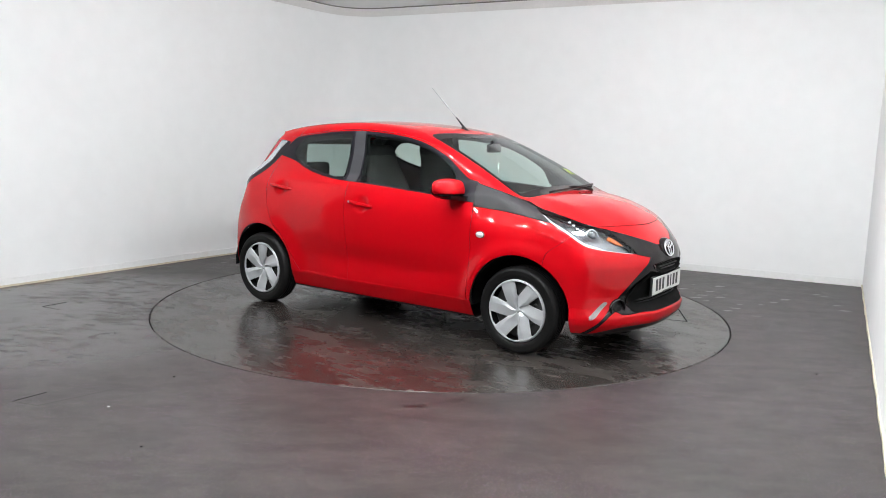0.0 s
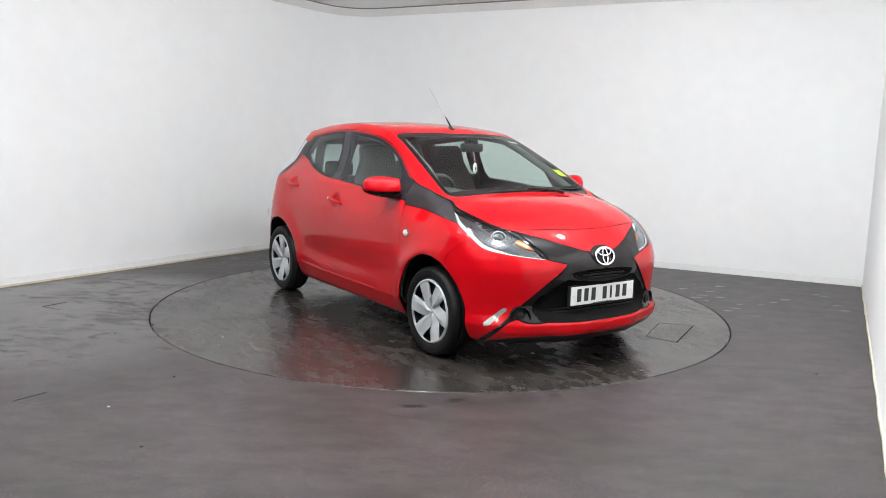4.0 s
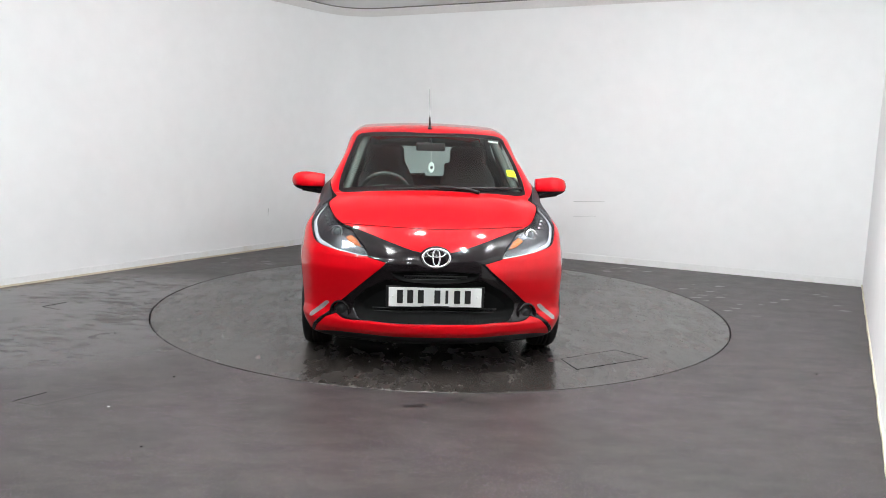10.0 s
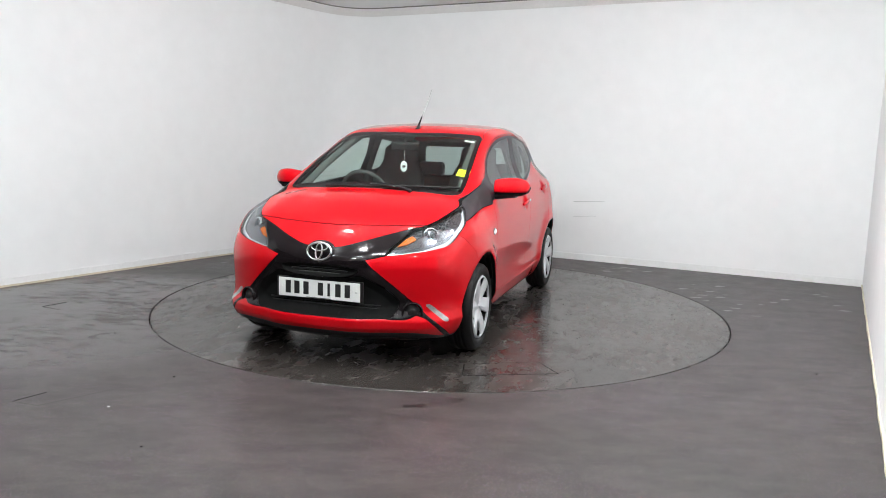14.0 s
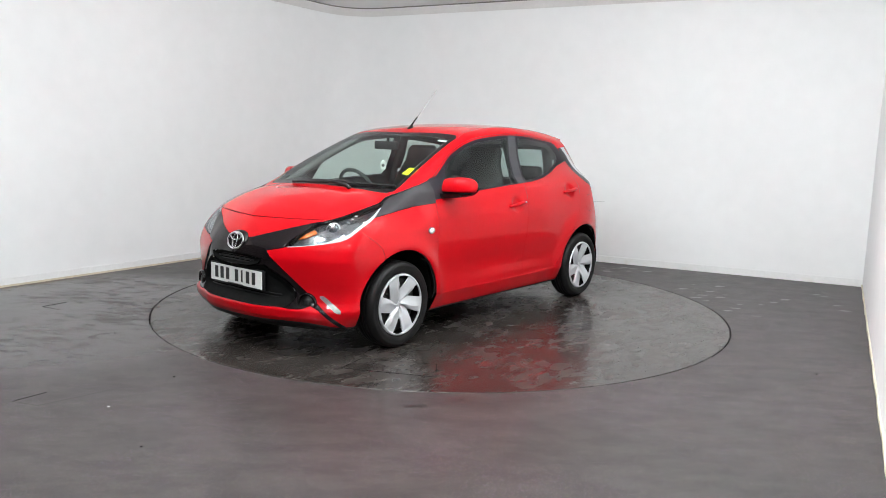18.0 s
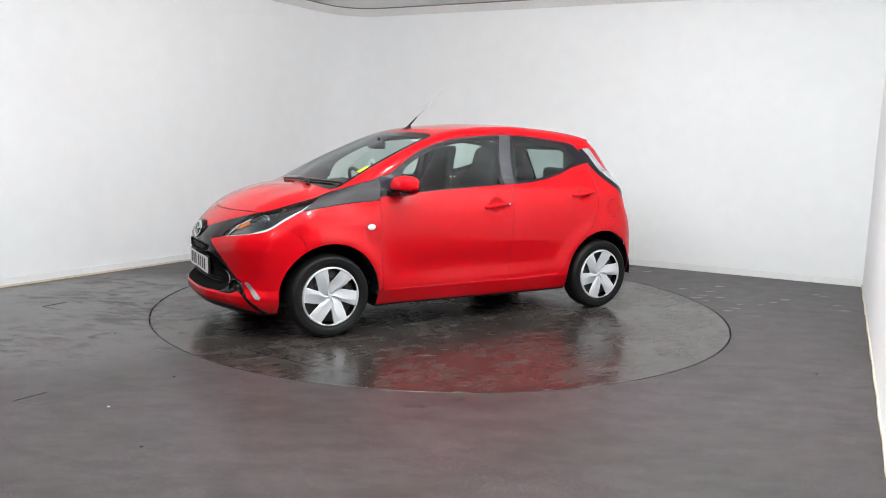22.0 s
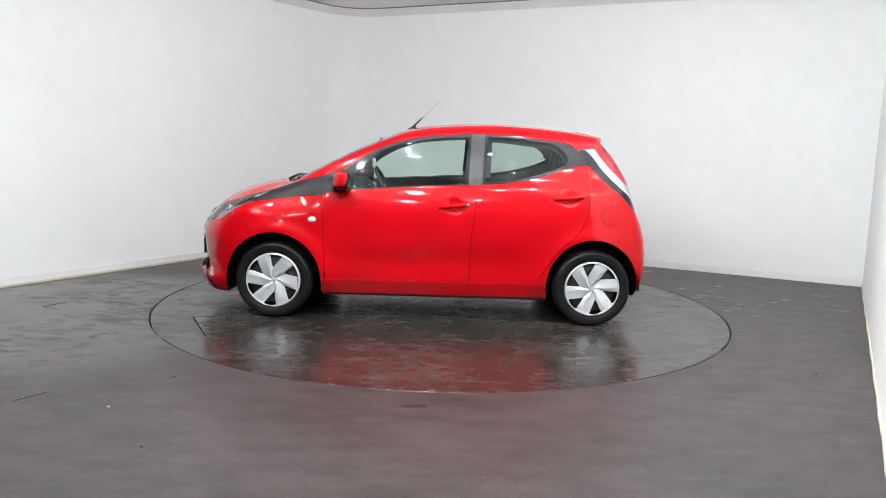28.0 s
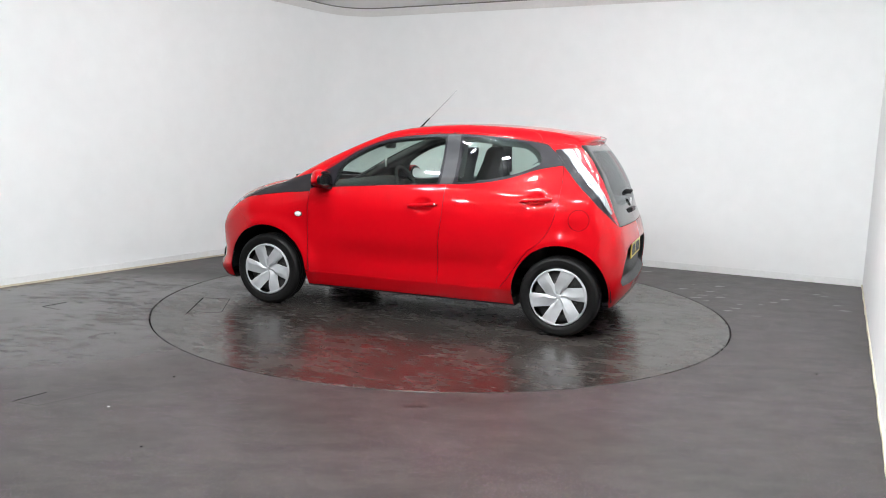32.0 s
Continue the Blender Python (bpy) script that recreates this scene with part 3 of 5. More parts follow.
GATE_GLASS = tail_pts([(-5, .90), (30, .90), (39.5, .925), (43.0, 1.03), (45.5, 1.14), (48, 1.23), (49, 1.285), (-5, 1.285)])
INSERT = tail_pts([(-5, .645), (17, .642), (33, .63), (37, .610), (42, .512), (44.5, .40), (42, .365), (30, .355), (-5, .35)])


def circle_field(v, x, r):
    q = side_map(v)
    rear = x < 0
    d = np.hypot(q[:, 0] - x, (q[:, 1] - WHEEL_Z) * (.955 if rear else 1.0)) - r
    low = np.abs(q[:, 0] - x) - r + (.10 * (WHEEL_Z - q[:, 1]) if rear else 0)
    f = np.where(q[:, 1] < WHEEL_Z, low, d)
    return np.where(v[:, 1] > .40, f, 1.0)


CAR = new("car")
tagged(CAR, "glossy red five-door hatchback with black front trim and silver wheel covers", "car")


def build_body():
    s = Sheet(*half_shell())
    for wx in (WHEEL_F, WHEEL_R):
        _, s = s.cut(circle_field(s.v, wx, .350 if wx > 0 else .338))
    seams = []

    def take(s, field, gap=.0021):
        """Cuts out what lies inside, and a thin shut line round it."""
        inner, rest = s.cut(field(s.v) + gap)
        if gap:
            line, rest = rest.cut(field(rest.v) - gap)
            seams.append(line.pushed(-.008))
        return inner, rest

    lim = lambda f, keep: np.where(keep, f, 1.0)
    under, s = s.cut(s.v[:, 2] - .19 - .028 * smooth(1.60, 1.76, s.v[:, 0]))
    panel("underbody", both(under), BLACK_MATT, CAR, "black underbody")
    # windscreen
    scr, s = take(s, lambda v: lim(outline(SCREEN, top_map(v)), v[:, 2] > .95))
    f = outline(SCREEN, top_map(scr.v))
    clear, frit = scr.cut(np.maximum(np.maximum(f + .028, scr.v[:, 0] - 1.045), .355 - scr.v[:, 0]))
    ws = panel("windscreen", both(clear), GLASS, CAR, "clear windscreen glass", 0)
    panel("windscreen_border", both(frit), BLACK_TRIM, ws, "black windscreen border", 0)
    # side windows and their black surround
    win, s = take(s, lambda v: lim(outline(WINDOWS, side_map(v)), v[:, 1] > .3), .001)
    gf, win = win.cut(outline(GLASS_F, side_map(win.v)))
    gr, win = win.cut(outline(GLASS_R, side_map(win.v)))
    post, win = win.cut(outline(B_POST, side_map(win.v)))
    # inner window trim
    belt = np.array(BELT[::-1])
    trims = []
    for glass_s, line in ((gf, GLASS_F), (gr, GLASS_R)):
        _, ring = glass_s.cut(outline(line, side_map(glass_s.v)) + (.014 if line is GLASS_F else .032))
        mid = ring.v[ring.t].mean(1)
        high = mid[:, 2] > np.interp(mid[:, 0], belt[:, 0], belt[:, 1]) + .055
        trims.append(Sheet(ring.v, ring.t[high]).tidy())
    for side, fn in (("l", lambda k: k), ("r", mirrored)):
        panel("front_side_window", fn(gf), GLASS, CAR, "clear front door glass", 0)
        panel("rear_side_window", fn(gr), TINT, CAR, "rear side glass", 0)
        panel("window_surround", fn(win), SURROUND, CAR, "black window surround", .0015)
        panel("pillar_cover", fn(post.pushed(.001)), PILLAR, CAR, "satin dark grey door pillar cover")
    head, s = take(s, lambda v: lim(outline(HEADLIGHT, nose_map(v)), v[:, 0] > 1.0), .0015)
    # black fin between headlight and mirror
    fin, s = take(s, lambda v: lim(outline(FIN, side_map(v)), v[:, 1] > .3))
    fold = (fin.v[:, 0] - .765) * -.554 + (fin.v[:, 2] - 1.05) * -.833
    inside = np.clip(-outline(FIN, side_map(fin.v)) / .025, 0, 1)
    fin = fin.pushed(-.07 * np.clip(fold, 0, .10) * inside + .0004)
    pair("fin", fin, FIN_MAT, CAR, "satin black trim fin")
    # lamps
    tail, s = take(s, lambda v: lim(outline(TAIL_LAMP, tail_map(v)), (v[:, 1] > .2) & (v[:, 0] < -.95)), .0015)
    # nose
    grille, s = take(s, lambda v: lim(outline(GRILLE, nose_map(v)), v[:, 0] > 1.0), .001)
    hood_line = spline([(.6, 1.14), (.79, 1.04), (1.2, .905), (1.4, .845), (1.62, .72), (1.9, .6)])
    hood, s = take(s, lambda v: np.maximum(np.maximum(.818 + .02 * v[:, 1] - v[:, 2], hood_line(v[:, 0]) - v[:, 2]), np.maximum(1.128 - .10 * np.maximum(v[:, 1] - .3, 0) - v[:, 0], v[:, 1] - .75)))
    panel("bonnet", both(hood), PAINT, CAR)
    bump_line = spline([(.2, 1.50), (.45, 1.42), (.59, 1.345), (.66, 1.36), (.74, 1.45), (.9, 1.60)])
    bumper, s = take(s, lambda v: np.maximum(bump_line(v[:, 2]) - v[:, 0], 1.2 - v[:, 0]))
    panel("front_bumper", both(bumper), PAINT, CAR)
    # sill and doors
    sill, s = take(s, lambda v: lim(np.maximum(np.maximum(v[:, 2] - .298 - .012 * smooth(-.3, -.7, v[:, 0]), v[:, 0] - .80), -.80 - v[:, 0]), v[:, 1] > .3), 0)
    pair("sill", sill, PAINT, CAR, "red sill under the doors")
    door_f, s = take(s, lambda v: lim(outline(DOOR_F, side_map(v)), v[:, 1] > .3))
    door_r, s = take(s, lambda v: lim(outline(DOOR_R, side_map(v)), v[:, 1] > .3))
    pair("front_door", door_f, PAINT, CAR)
    pair("rear_door", door_r, PAINT, CAR)
    # front wing and sill
    wing, s = take(s, lambda v: lim(np.maximum(np.maximum(.795 - v[:, 0], v[:, 2] - .97), .30 - v[:, 2] + 10 * np.maximum(v[:, 0] - 1.2, 0)), (v[:, 1] > .3)))
    pair("front_wing", wing, PAINT, CAR)
    # roof with its ditch
    ditch = curve([(.30, .548), (.2, .525), (0, .512), (-.5, .505), (-.80, .505), (-.92, .53), (-1.0, .62)]) + [(-1.02, .9), (-1.5, .9), (-1.5, -.1), (.5, -.1), (.5, .548)]
    roof, s = take(s, lambda v: lim(outline(ditch, top_map(v)), v[:, 2] > 1.32))
    panel("roof", both(roof), PAINT, CAR)
    # tailgate: one large dark glass with a clear window in it
    hatch, s = take(s, lambda v: lim(outline(GATE, tail_map(v)), (v[:, 0] < -1.15)))
    pane, rim = hatch.cut(outline(GATE_GLASS, tail_map(hatch.v)))
    gate = panel("tailgate", both(rim), HATCH, CAR, "black glass tailgate border")
    panel("rear_window", both(pane), DARK_TINT, gate, "grey tinted rear window", 0)
    ins, s = take(s, lambda v: lim(outline(INSERT, tail_map(v)), v[:, 0] < -1.2), .001)
    deep = np.clip(-outline(INSERT, tail_map(ins.v)) * 1.3, 0, .048)
    panel("rear_bumper_insert", both(ins.pushed(-.004 - deep)), BLACK_MATT, CAR, "black rear bumper insert")
    bump, s = take(s, lambda v: np.maximum(v[:, 0] + spline([(.2, 1.52), (.40, 1.44), (.60, 1.40), (.76, 1.47), (.80, 1.50)])(v[:, 2]), v[:, 2] - .775), .0006)
    panel("rear_bumper", both(bump), PAINT, CAR)
    ring = lambda v: np.hypot(v[:, 0] + 1.283, v[:, 2] - .819) - .070
    flap, left = s.cut(ring(s.v) + .002)
    line, left = left.cut(ring(left.v) - .002)
    panel("fuel_flap", flap, PAINT, CAR, "round red fuel flap")
    # sunk ring in near-black: the shade in the flap's gap as colour
    panel("fuel_flap_seam", line.pushed(-.006), DARK, CAR, "", 0)
    panel("body_side", left, PAINT, CAR)
    panel("body_side", mirrored(s), PAINT, CAR)
    # shade inside the panel gaps, put in as sunk near-black strips
    line = join(*seams)
    panel("shut_line_shade", both(line), DARK, CAR, "near-black strips painting the shade inside the shut lines", 0)
    # dark lining inside the shell
    trim = join(door_f, door_r, wing, s, post, fin, tail, rim).copy()
    keep = (trim.v[trim.t].mean(1)[:, 2] > .25)
    trim = Sheet(trim.v, trim.t[keep]).tidy().pushed(-.03)
    panel("cabin_lining", both(trim), TRIM, CAR, "dark grey cabin trim", 0)
    for piece in [win] + trims:
        pair("window_trim", piece.pushed(-.022), BLACK_MATT, CAR, "black inner window trim", 0)
    r2 = roof.pushed(-.03)
    panel("headlining", both(r2), LINING, CAR, "pale grey headlining", 0)
    return head, tail, grille, bumper


SURROUND = material("window_surround_film", (.011, .010, .014), .36, 0, 0, .2, .1, 20)
PILLAR = material("pillar_film", (.046, .046, .051), .46, .0, 0, .35)
FIN_MAT = material("fin_plastic", (.016, .0143, .0168), .5, 0, 0, .35, .1, 20)
HATCH = material("tailgate_glass", (.02, .022, .022), .08, 0, .3)
HEAD, TAIL_S, GRILLE_S, BUMPER = build_body()


# ---- lamps ----
def build_headlights():
    """Clear lens over a dark bowl with a bright strip, a projector and an amber flasher."""
    bowl = HEAD.pushed(-.030)
    q = nose_map(HEAD.v)
    edge = outline(HEADLIGHT, q)
    low = nose_pts([(20, .640), (26.4, .672), (40, .735), (50, .79), (58, .85), (75, .94), (80, .50), (20, .50)])
    wide = .010 + .012 * smooth(.55, .68, q[:, 0]) * (1 - smooth(.84, .98, q[:, 0]))
    strip, rest = bowl.cut(np.maximum(outline(low, q), -wide - edge))
    amber_line = nose_pts([(31.0, .699), (35.5, .714), (40.0, .743), (38.8, .764), (35.0, .741)])
    amber, rest = rest.cut(outline(amber_line, nose_map(rest.v - 0)) + .001)
    mid_line = nose_pts([(20, .640), (27, .672), (36, .728), (44, .768), (51, .800), (57, .840), (62, .872), (68, .902), (75, .945), (82, .945), (82, .45), (20, .45)])
    silver, rest = rest.cut(outline(mid_line, nose_map(rest.v)))
    for fn in (lambda k: k, mirrored):
        lamp = panel("headlight", fn(HEAD), LENS, CAR, "clear lens of a dark-bowled headlight", 0)
        panel("bowl", fn(rest), BOWL, lamp, "dark grey lamp bowl", 0)
        panel("reflector_shell", fn(silver.pushed(.004)), SHELL, lamp, "silver reflector shell", 0)
        panel("light_strip", fn(strip.pushed(.012)), STRIP, lamp, "bright silver strip")
        panel("flasher", fn(amber.pushed(.010)), AMBER, lamp, "amber flasher")
        sign = 1 if fn(HEAD).v[:, 1].mean() > 0 else -1
        n = Vector((.80, sign * .50, .25)).normalized()
        turn = n.to_track_quat("Y", "Z").to_matrix().to_4x4()
        at = Matrix.Translation((1.555, sign * .585, .770)) @ turn
        bm = bmesh.new()
        lathe(bm, [(.047, -.03), (.047, .004), (.040, .010), (.037, .004)], 32, at)
        part("projector_ring", bm, CHROME, lamp, "chrome ring", True)
        bm = bmesh.new()
        lathe(bm, [(.036, .002), (.030, .014), (.018, .022), (.001, .025)], 28, at)
        part("projector_lens", bm, LENS_DARK, lamp, "dark round projector lens", True)
        for dx, dz in ((-.072, .040), (-.095, .060), (-.118, .078)):
            bm = bmesh.new()
            m = Matrix.Translation((1.555 + dx, sign * (.612 - dx * .42), .775 + dz)) @ turn
            box(bm, 0, 0, 0, .020, .006, .012, None, .002)
            for v in bm.verts:
                v.co = m @ v.co
            part("reflector", bm, CHROME, lamp, "small chrome reflector")


def build_tail_lamps():
    q = tail_map(TAIL_S.v)
    black, rest = TAIL_S.cut(outline(TAIL_BLACK, q))
    white, red = rest.cut(outline(TAIL_WHITE, tail_map(rest.v)))
    for fn in (lambda k: k, mirrored):
        lamp = panel("tail_lamp", fn(red), TAIL_LENS, CAR, "red faceted tail lamp lens")
        panel("clear_band", fn(white.pushed(.004)), CLEAR_LENS, lamp, "clear silver band", .008)
        panel("lamp_surround", fn(black), SURROUND, lamp, "gloss black lamp surround")


def beaded_lens():
    """Dark red lens with rows of small bright beads behind it."""
    m = material("tail_lens", (.36, .006, .016), .12, 0, .6)
    nt = m.node_tree
    b = nt.nodes["Principled BSDF"]
    co = nt.nodes.new("ShaderNodeTexCoord")
    vo = nt.nodes.new("ShaderNodeTexVoronoi")
    vo.inputs["Scale"].default_value, vo.inputs["Randomness"].default_value = 115, .35
    mr = nt.nodes.new("ShaderNodeMapRange")
    mr.inputs[1].default_value, mr.inputs[2].default_value, mr.inputs[3].default_value, mr.inputs[4].default_value = .18, .42, .85, 0
    mx = nt.nodes.new("ShaderNodeMixRGB")
    mx.inputs[1].default_value, mx.inputs[2].default_value = (.36, .006, .016, 1), (.60, .06, .07, 1)
    nt.links.new(co.outputs["Object"], vo.inputs["Vector"])
    nt.links.new(vo.outputs["Distance"], mr.inputs[0])
    nt.links.new(mr.outputs[0], mx.inputs[0])
    nt.links.new(mx.outputs[0], b.inputs["Base Color"])
    return m


TAIL_LENS = beaded_lens()
BOWL = material("lamp_bowl", (.045, .046, .05), .22, .5)
SHELL = material("reflector_shell", (.24, .245, .255), .10, 1.0, 0, .5, .4, 25, .4, 45)
STRIP = material("lamp_strip", (.52, .53, .55), .24, .15, .3, .5, .12, 30)
LENS_DARK = material("projector_glass", (.05, .055, .06), .03, 0, 1.0, .8)
build_headlights()
build_tail_lamps()


# ---- front grille, plate, badge and fog lamps ----
def build_front():
    slot = nose_pts(curve([(-3, .600), (0, .600), (8, .597), (16.5, .583)]) + curve([(15.0, .555), (9.9, .535), (0, .530), (-3, .530)]))
    mouth = nose_pts(curve([(-3, .525), (0, .525), (10, .528), (18, .545)]) + curve([(27, .47), (31.5, .40), (30.5, .335), (24.9, .290), (15.8, .285), (0, .285), (-3, .285)]))
    a, frame_s = GRILLE_S.cut(outline(slot, nose_map(GRILLE_S.v)))
    b, frame_s = frame_s.cut(outline(mouth, nose_map(frame_s.v)))
    deep = np.clip(-outline(GRILLE, nose_map(frame_s.v)) * 1.1, 0, .009) * smooth(.66, .58, frame_s.v[:, 2]) * smooth(.02, .12, frame_s.v[:, 1]) * smooth(.33, .39, frame_s.v[:, 2])
    back = lambda sh, d: Sheet(sh.v - d[:, None] * np.array([1.0, 0, 0]), sh.t)
    frame_s = back(frame_s, deep)
    g = panel("grille", both(frame_s), BLACK_TRIM, CAR, "gloss black front grille panel", .006)
    da = np.clip(-outline(slot, nose_map(a.v)) * 1.0, 0, .020)
    db = np.clip(-outline(mouth, nose_map(b.v)) * .62, 0, .030) * smooth(.315, .365, b.v[:, 2])
    panel("upper_slot", both(back(a, da)), DARK, g, "", 0)
    panel("lower_intake", both(back(b, db)), DARK, g, "", 0)

    def bar(z, span, depth, r, name, mat):
        bm = bmesh.new()
        pts = []
        for i in range(25):
            y = span * (i / 12 - 1)
            pts.append((float(NOSE(z) - NOSE_PLAN(abs(y))) - depth, y, z - .10 * y * y))
        tube(bm, pts, r, 8)
        part(name, bm, mat, g, "", True)
    for z, span in ((.585, .190), (.567, .180), (.549, .150)):
        bar(z, span, .020, .0055, "slat", BLACK_MATT)
    for z, span in ((.378, .36), (.360, .36), (.342, .35)):
        bar(z, span, .027, .0050, "slat", BLACK_MATT)
    # number plate with plain bars
    plate = new("number_plate")
    plate.parent = CAR
    tagged(plate, "white front number plate with plain black bars")
    bm = bmesh.new()
    box(bm, 1.838, 0, .447, .012, .56, .125, None, .004)
    part("plate_holder", bm, BLACK_MATT, plate, "black plate holder")
    bm = bmesh.new()
    box(bm, 1.848, 0, .447, .006, .528, .111, None, .002)
    part("plate", bm, PLATE_W, plate, "white plate")
    for y in (.185, .125, .066, .012, -.082, -.142, -.200):
        bm = bmesh.new()
        box(bm, 1.8515, y, .450, .002, .034 if abs(y - .066) > .01 else .016, .076)
        part("bar", bm, INK, plate)
    for y in (.24, -.24):
        bm = bmesh.new()
        lathe(bm, [(.007, 0), (.006, .003), (.001, .004)], 12, Matrix.Translation((1.851, y, .450)) @ Matrix.Rotation(radians(-90), 4, "Z"))
        part("screw_cap", bm, PLATE_W, plate, "", True)
    bm = bmesh.new()
    box(bm, 1.8515, 0, .3955, .002, .16, .004)
    part("maker_line", bm, INK, plate)
    # badge: plain chrome ovals on a black dome
    badge = new("badge")
    badge.parent = CAR
    tagged(badge, "chrome oval badge on a black dome")
    m = Matrix.Translation((1.834, 0, .668)) @ Matrix.Rotation(radians(-16), 4, "Y") @ Matrix.Rotation(radians(-90), 4, "Z")
    bm = bmesh.new()
    lathe(bm, [(.098, -.02), (.094, .0), (.082, .010), (.001, .014)], 48, m @ Matrix.Diagonal((1, 1, .76, 1)))
    part("dome", bm, BLACK_TRIM, badge, "black dome", True)

    def oval(rx, rz, cz, r, y0):
        bm = bmesh.new()
        n = 48
        rings = []
        for i in range(n):
            a0 = 2 * math.pi * i / n
            c, sn = math.cos(a0), math.sin(a0)
            rings.append([bm.verts.new(m @ Vector(((rx + r * math.cos(k)) * c, y0 + .8 * r * math.sin(k), cz + (rz + r * math.cos(k)) * sn))) for k in [2 * math.pi * j / 8 for j in range(8)]])
        for i in range(n):
            p, q2 = rings[i], rings[(i + 1) % n]
            for k in range(8):
                bm.faces.new((p[k], p[(k + 1) % 8], q2[(k + 1) % 8], q2[k]))
        part("oval", bm, CHROME, badge, "chrome oval", True)
    oval(.076, .052, 0, .0085, .014)
    oval(.020, .046, 0, .0065, .016)
    oval(.052, .022, .026, .0060, .016)
    # fog lamps and corner reflectors
    for sign in (1, -1):
        fog = new("fog_lamp")
        fog.parent = CAR
        tagged(fog, "round black blanked fog lamp recess")
        fm = Matrix.Translation((1.732, sign * .545, .334)) @ Matrix.Rotation(radians(-90 + sign * 22), 4, "Z")
        bm = bmesh.new()
        lathe(bm, [(.064, -.03), (.064, .008), (.058, .013), (.053, .008), (.050, -.006)], 40, fm)
        part("ring", bm, BLACK_TRIM, fog, "gloss black ring", True)
        bm = bmesh.new()
        lathe(bm, [(.051, -.008), (.030, -.004), (.028, .004), (.020, .008), (.001, .008)], 32, fm)
        part("cap", bm, BLACK_MATT, fog, "black cap", True)
        refl = nose_pts([(41.0, .382), (43.2, .384), (49.8, .294), (49.3, .281), (47.6, .284)])
        sheet = Sheet(BUMPER.v, BUMPER.t)
        lens, _ = sheet.cut(outline(refl, nose_map(sheet.v)))
        lens = lens.pushed(.002)
        panel("corner_reflector", lens if sign > 0 else mirrored(lens), REFLECT, CAR, "clear ribbed corner reflector", .003)
    # lower spoiler lip in black
    bm = bmesh.new()
    rings = []
    for i in range(33):
        y = .56 * (i / 16 - 1)
        x = 1.80 - float(NOSE_PLAN(abs(y))) * .9
        rings.append([(x, y, .20), (x + .006, y, .170), (x - .012, y, .158), (x - .12, y, .160), (x - .12, y, .20)])
    loft(bm, rings)
    part("lower_lip", bm, BLACK_MATT, CAR, "black lower lip", True)


REFLECT = material("ribbed_reflector", (.26, .25, .24), .3, .2, .4, .5, .4, 60, .6, 200)
build_front()


# ---- wheels ----
def build_wheel():
    """A wheel about the y axis, outer face towards +y."""
    root = new("wheel")
    root.parent = CAR
    tagged(root, "black tyre with a silver six-blade wheel cover")
    bm = bmesh.new()
    prof = [(.200, -.080), (.215, -.088), (.245, -.090), (.270, -.082), (.283, -.066), (.288, -.045)]
    prof += [(.288, -.030), (.283, -.028), (.283, -.024), (.288, -.022), (.288, -.004), (.283, -.002), (.283, .002), (.288, .004), (.288, .022), (.283, .024), (.283, .028), (.288, .030)]
    prof += [(.288, .045), (.283, .066), (.270, .082), (.258, .087), (.255, .0855), (.240, .090), (.236, .0885), (.222, .088), (.212, .080), (.205, .070)]
    lathe(bm, prof, 72, closed=True)
    part("tyre", bm, RUBBER, root, "black rubber tyre", True)
    # cover: a polar sheet with six slanted windows
    nr, nt = 34, 240
    r = np.linspace(.012, .200, nr)
    th = np.linspace(0, 2 * np.pi, nt, endpoint=False)
    rr, tt = np.meshgrid(r, th, indexing="ij")
    v = np.stack([(rr * np.cos(tt)).ravel(), np.zeros(rr.size), (rr * np.sin(tt)).ravel()], 1)
    i, j = np.meshgrid(np.arange(nr - 1), np.arange(nt), indexing="ij")
    a = (i * nt + j).ravel()
    b = (i * nt + (j + 1) % nt).ravel()
    c, d = a + nt, b + nt
    sh = Sheet(v, np.concatenate([np.stack([a, b, c], 1), np.stack([b, d, c], 1)]))
    for k in range(6):
        a0 = math.radians(60 * k)
        pol = lambda rad, deg: (rad * math.cos(a0 + math.radians(deg)), rad * math.sin(a0 + math.radians(deg)))
        win = [pol(.088, 26), pol(.140, 24.5), pol(.190, 23.5), pol(.193, 31), pol(.194, 38), pol(.193, 45), pol(.190, 52)]
        _, sh = sh.cut(outline(win, sh.v[:, [0, 2]]))
    rad = np.hypot(sh.v[:, 0], sh.v[:, 2])
    ang = np.degrees(np.arctan2(sh.v[:, 2], sh.v[:, 0]))
    # pinwheel of folded blades: each rises to a ridge and steps down at its straight edge
    lead = 27.5 - 4.5 * (rad / .2) - 24 * np.clip(1 - rad / .084, 0, 1)
    fr = ((ang - lead) % 60) / 60
    ridge = np.where(fr < .80, fr / .80, (1 - fr) / .20)
    grow = np.clip(rad / .035, 0, 1) * np.clip((.215 - rad) / .07, .35, 1)
    h = .054 + .026 * (rad / .2) + (.009 * ridge + .013 * (fr - .5)) * grow
    h = np.where(rad > .192, .086 + (rad - .192) * .12, h)
    sh.v[:, 1] = h
    cover = panel("wheel_cover", sh, SILVER, root, "silver slanted-blade wheel cover", .006)
    bm = bmesh.new()
    lathe(bm, [(.1990, .070), (.2000, .0850), (.2040, .0845), (.207, .074)], 72)
    part("cover_rim", bm, SILVER, cover, "", True)
    bm = bmesh.new()
    lathe(bm, [(.019, .052), (.018, .060), (.014, .062), (.001, .062)], 24)
    part("centre_cap", bm, SILVER, cover, "", True)
    bm = bmesh.new()
    lathe(bm, [(.20, -.06), (.19, .02), (.17, .036), (.05, .040), (.001, .040)], 48)
    part("rim", bm, RIM, root, "dark grey steel rim", True)
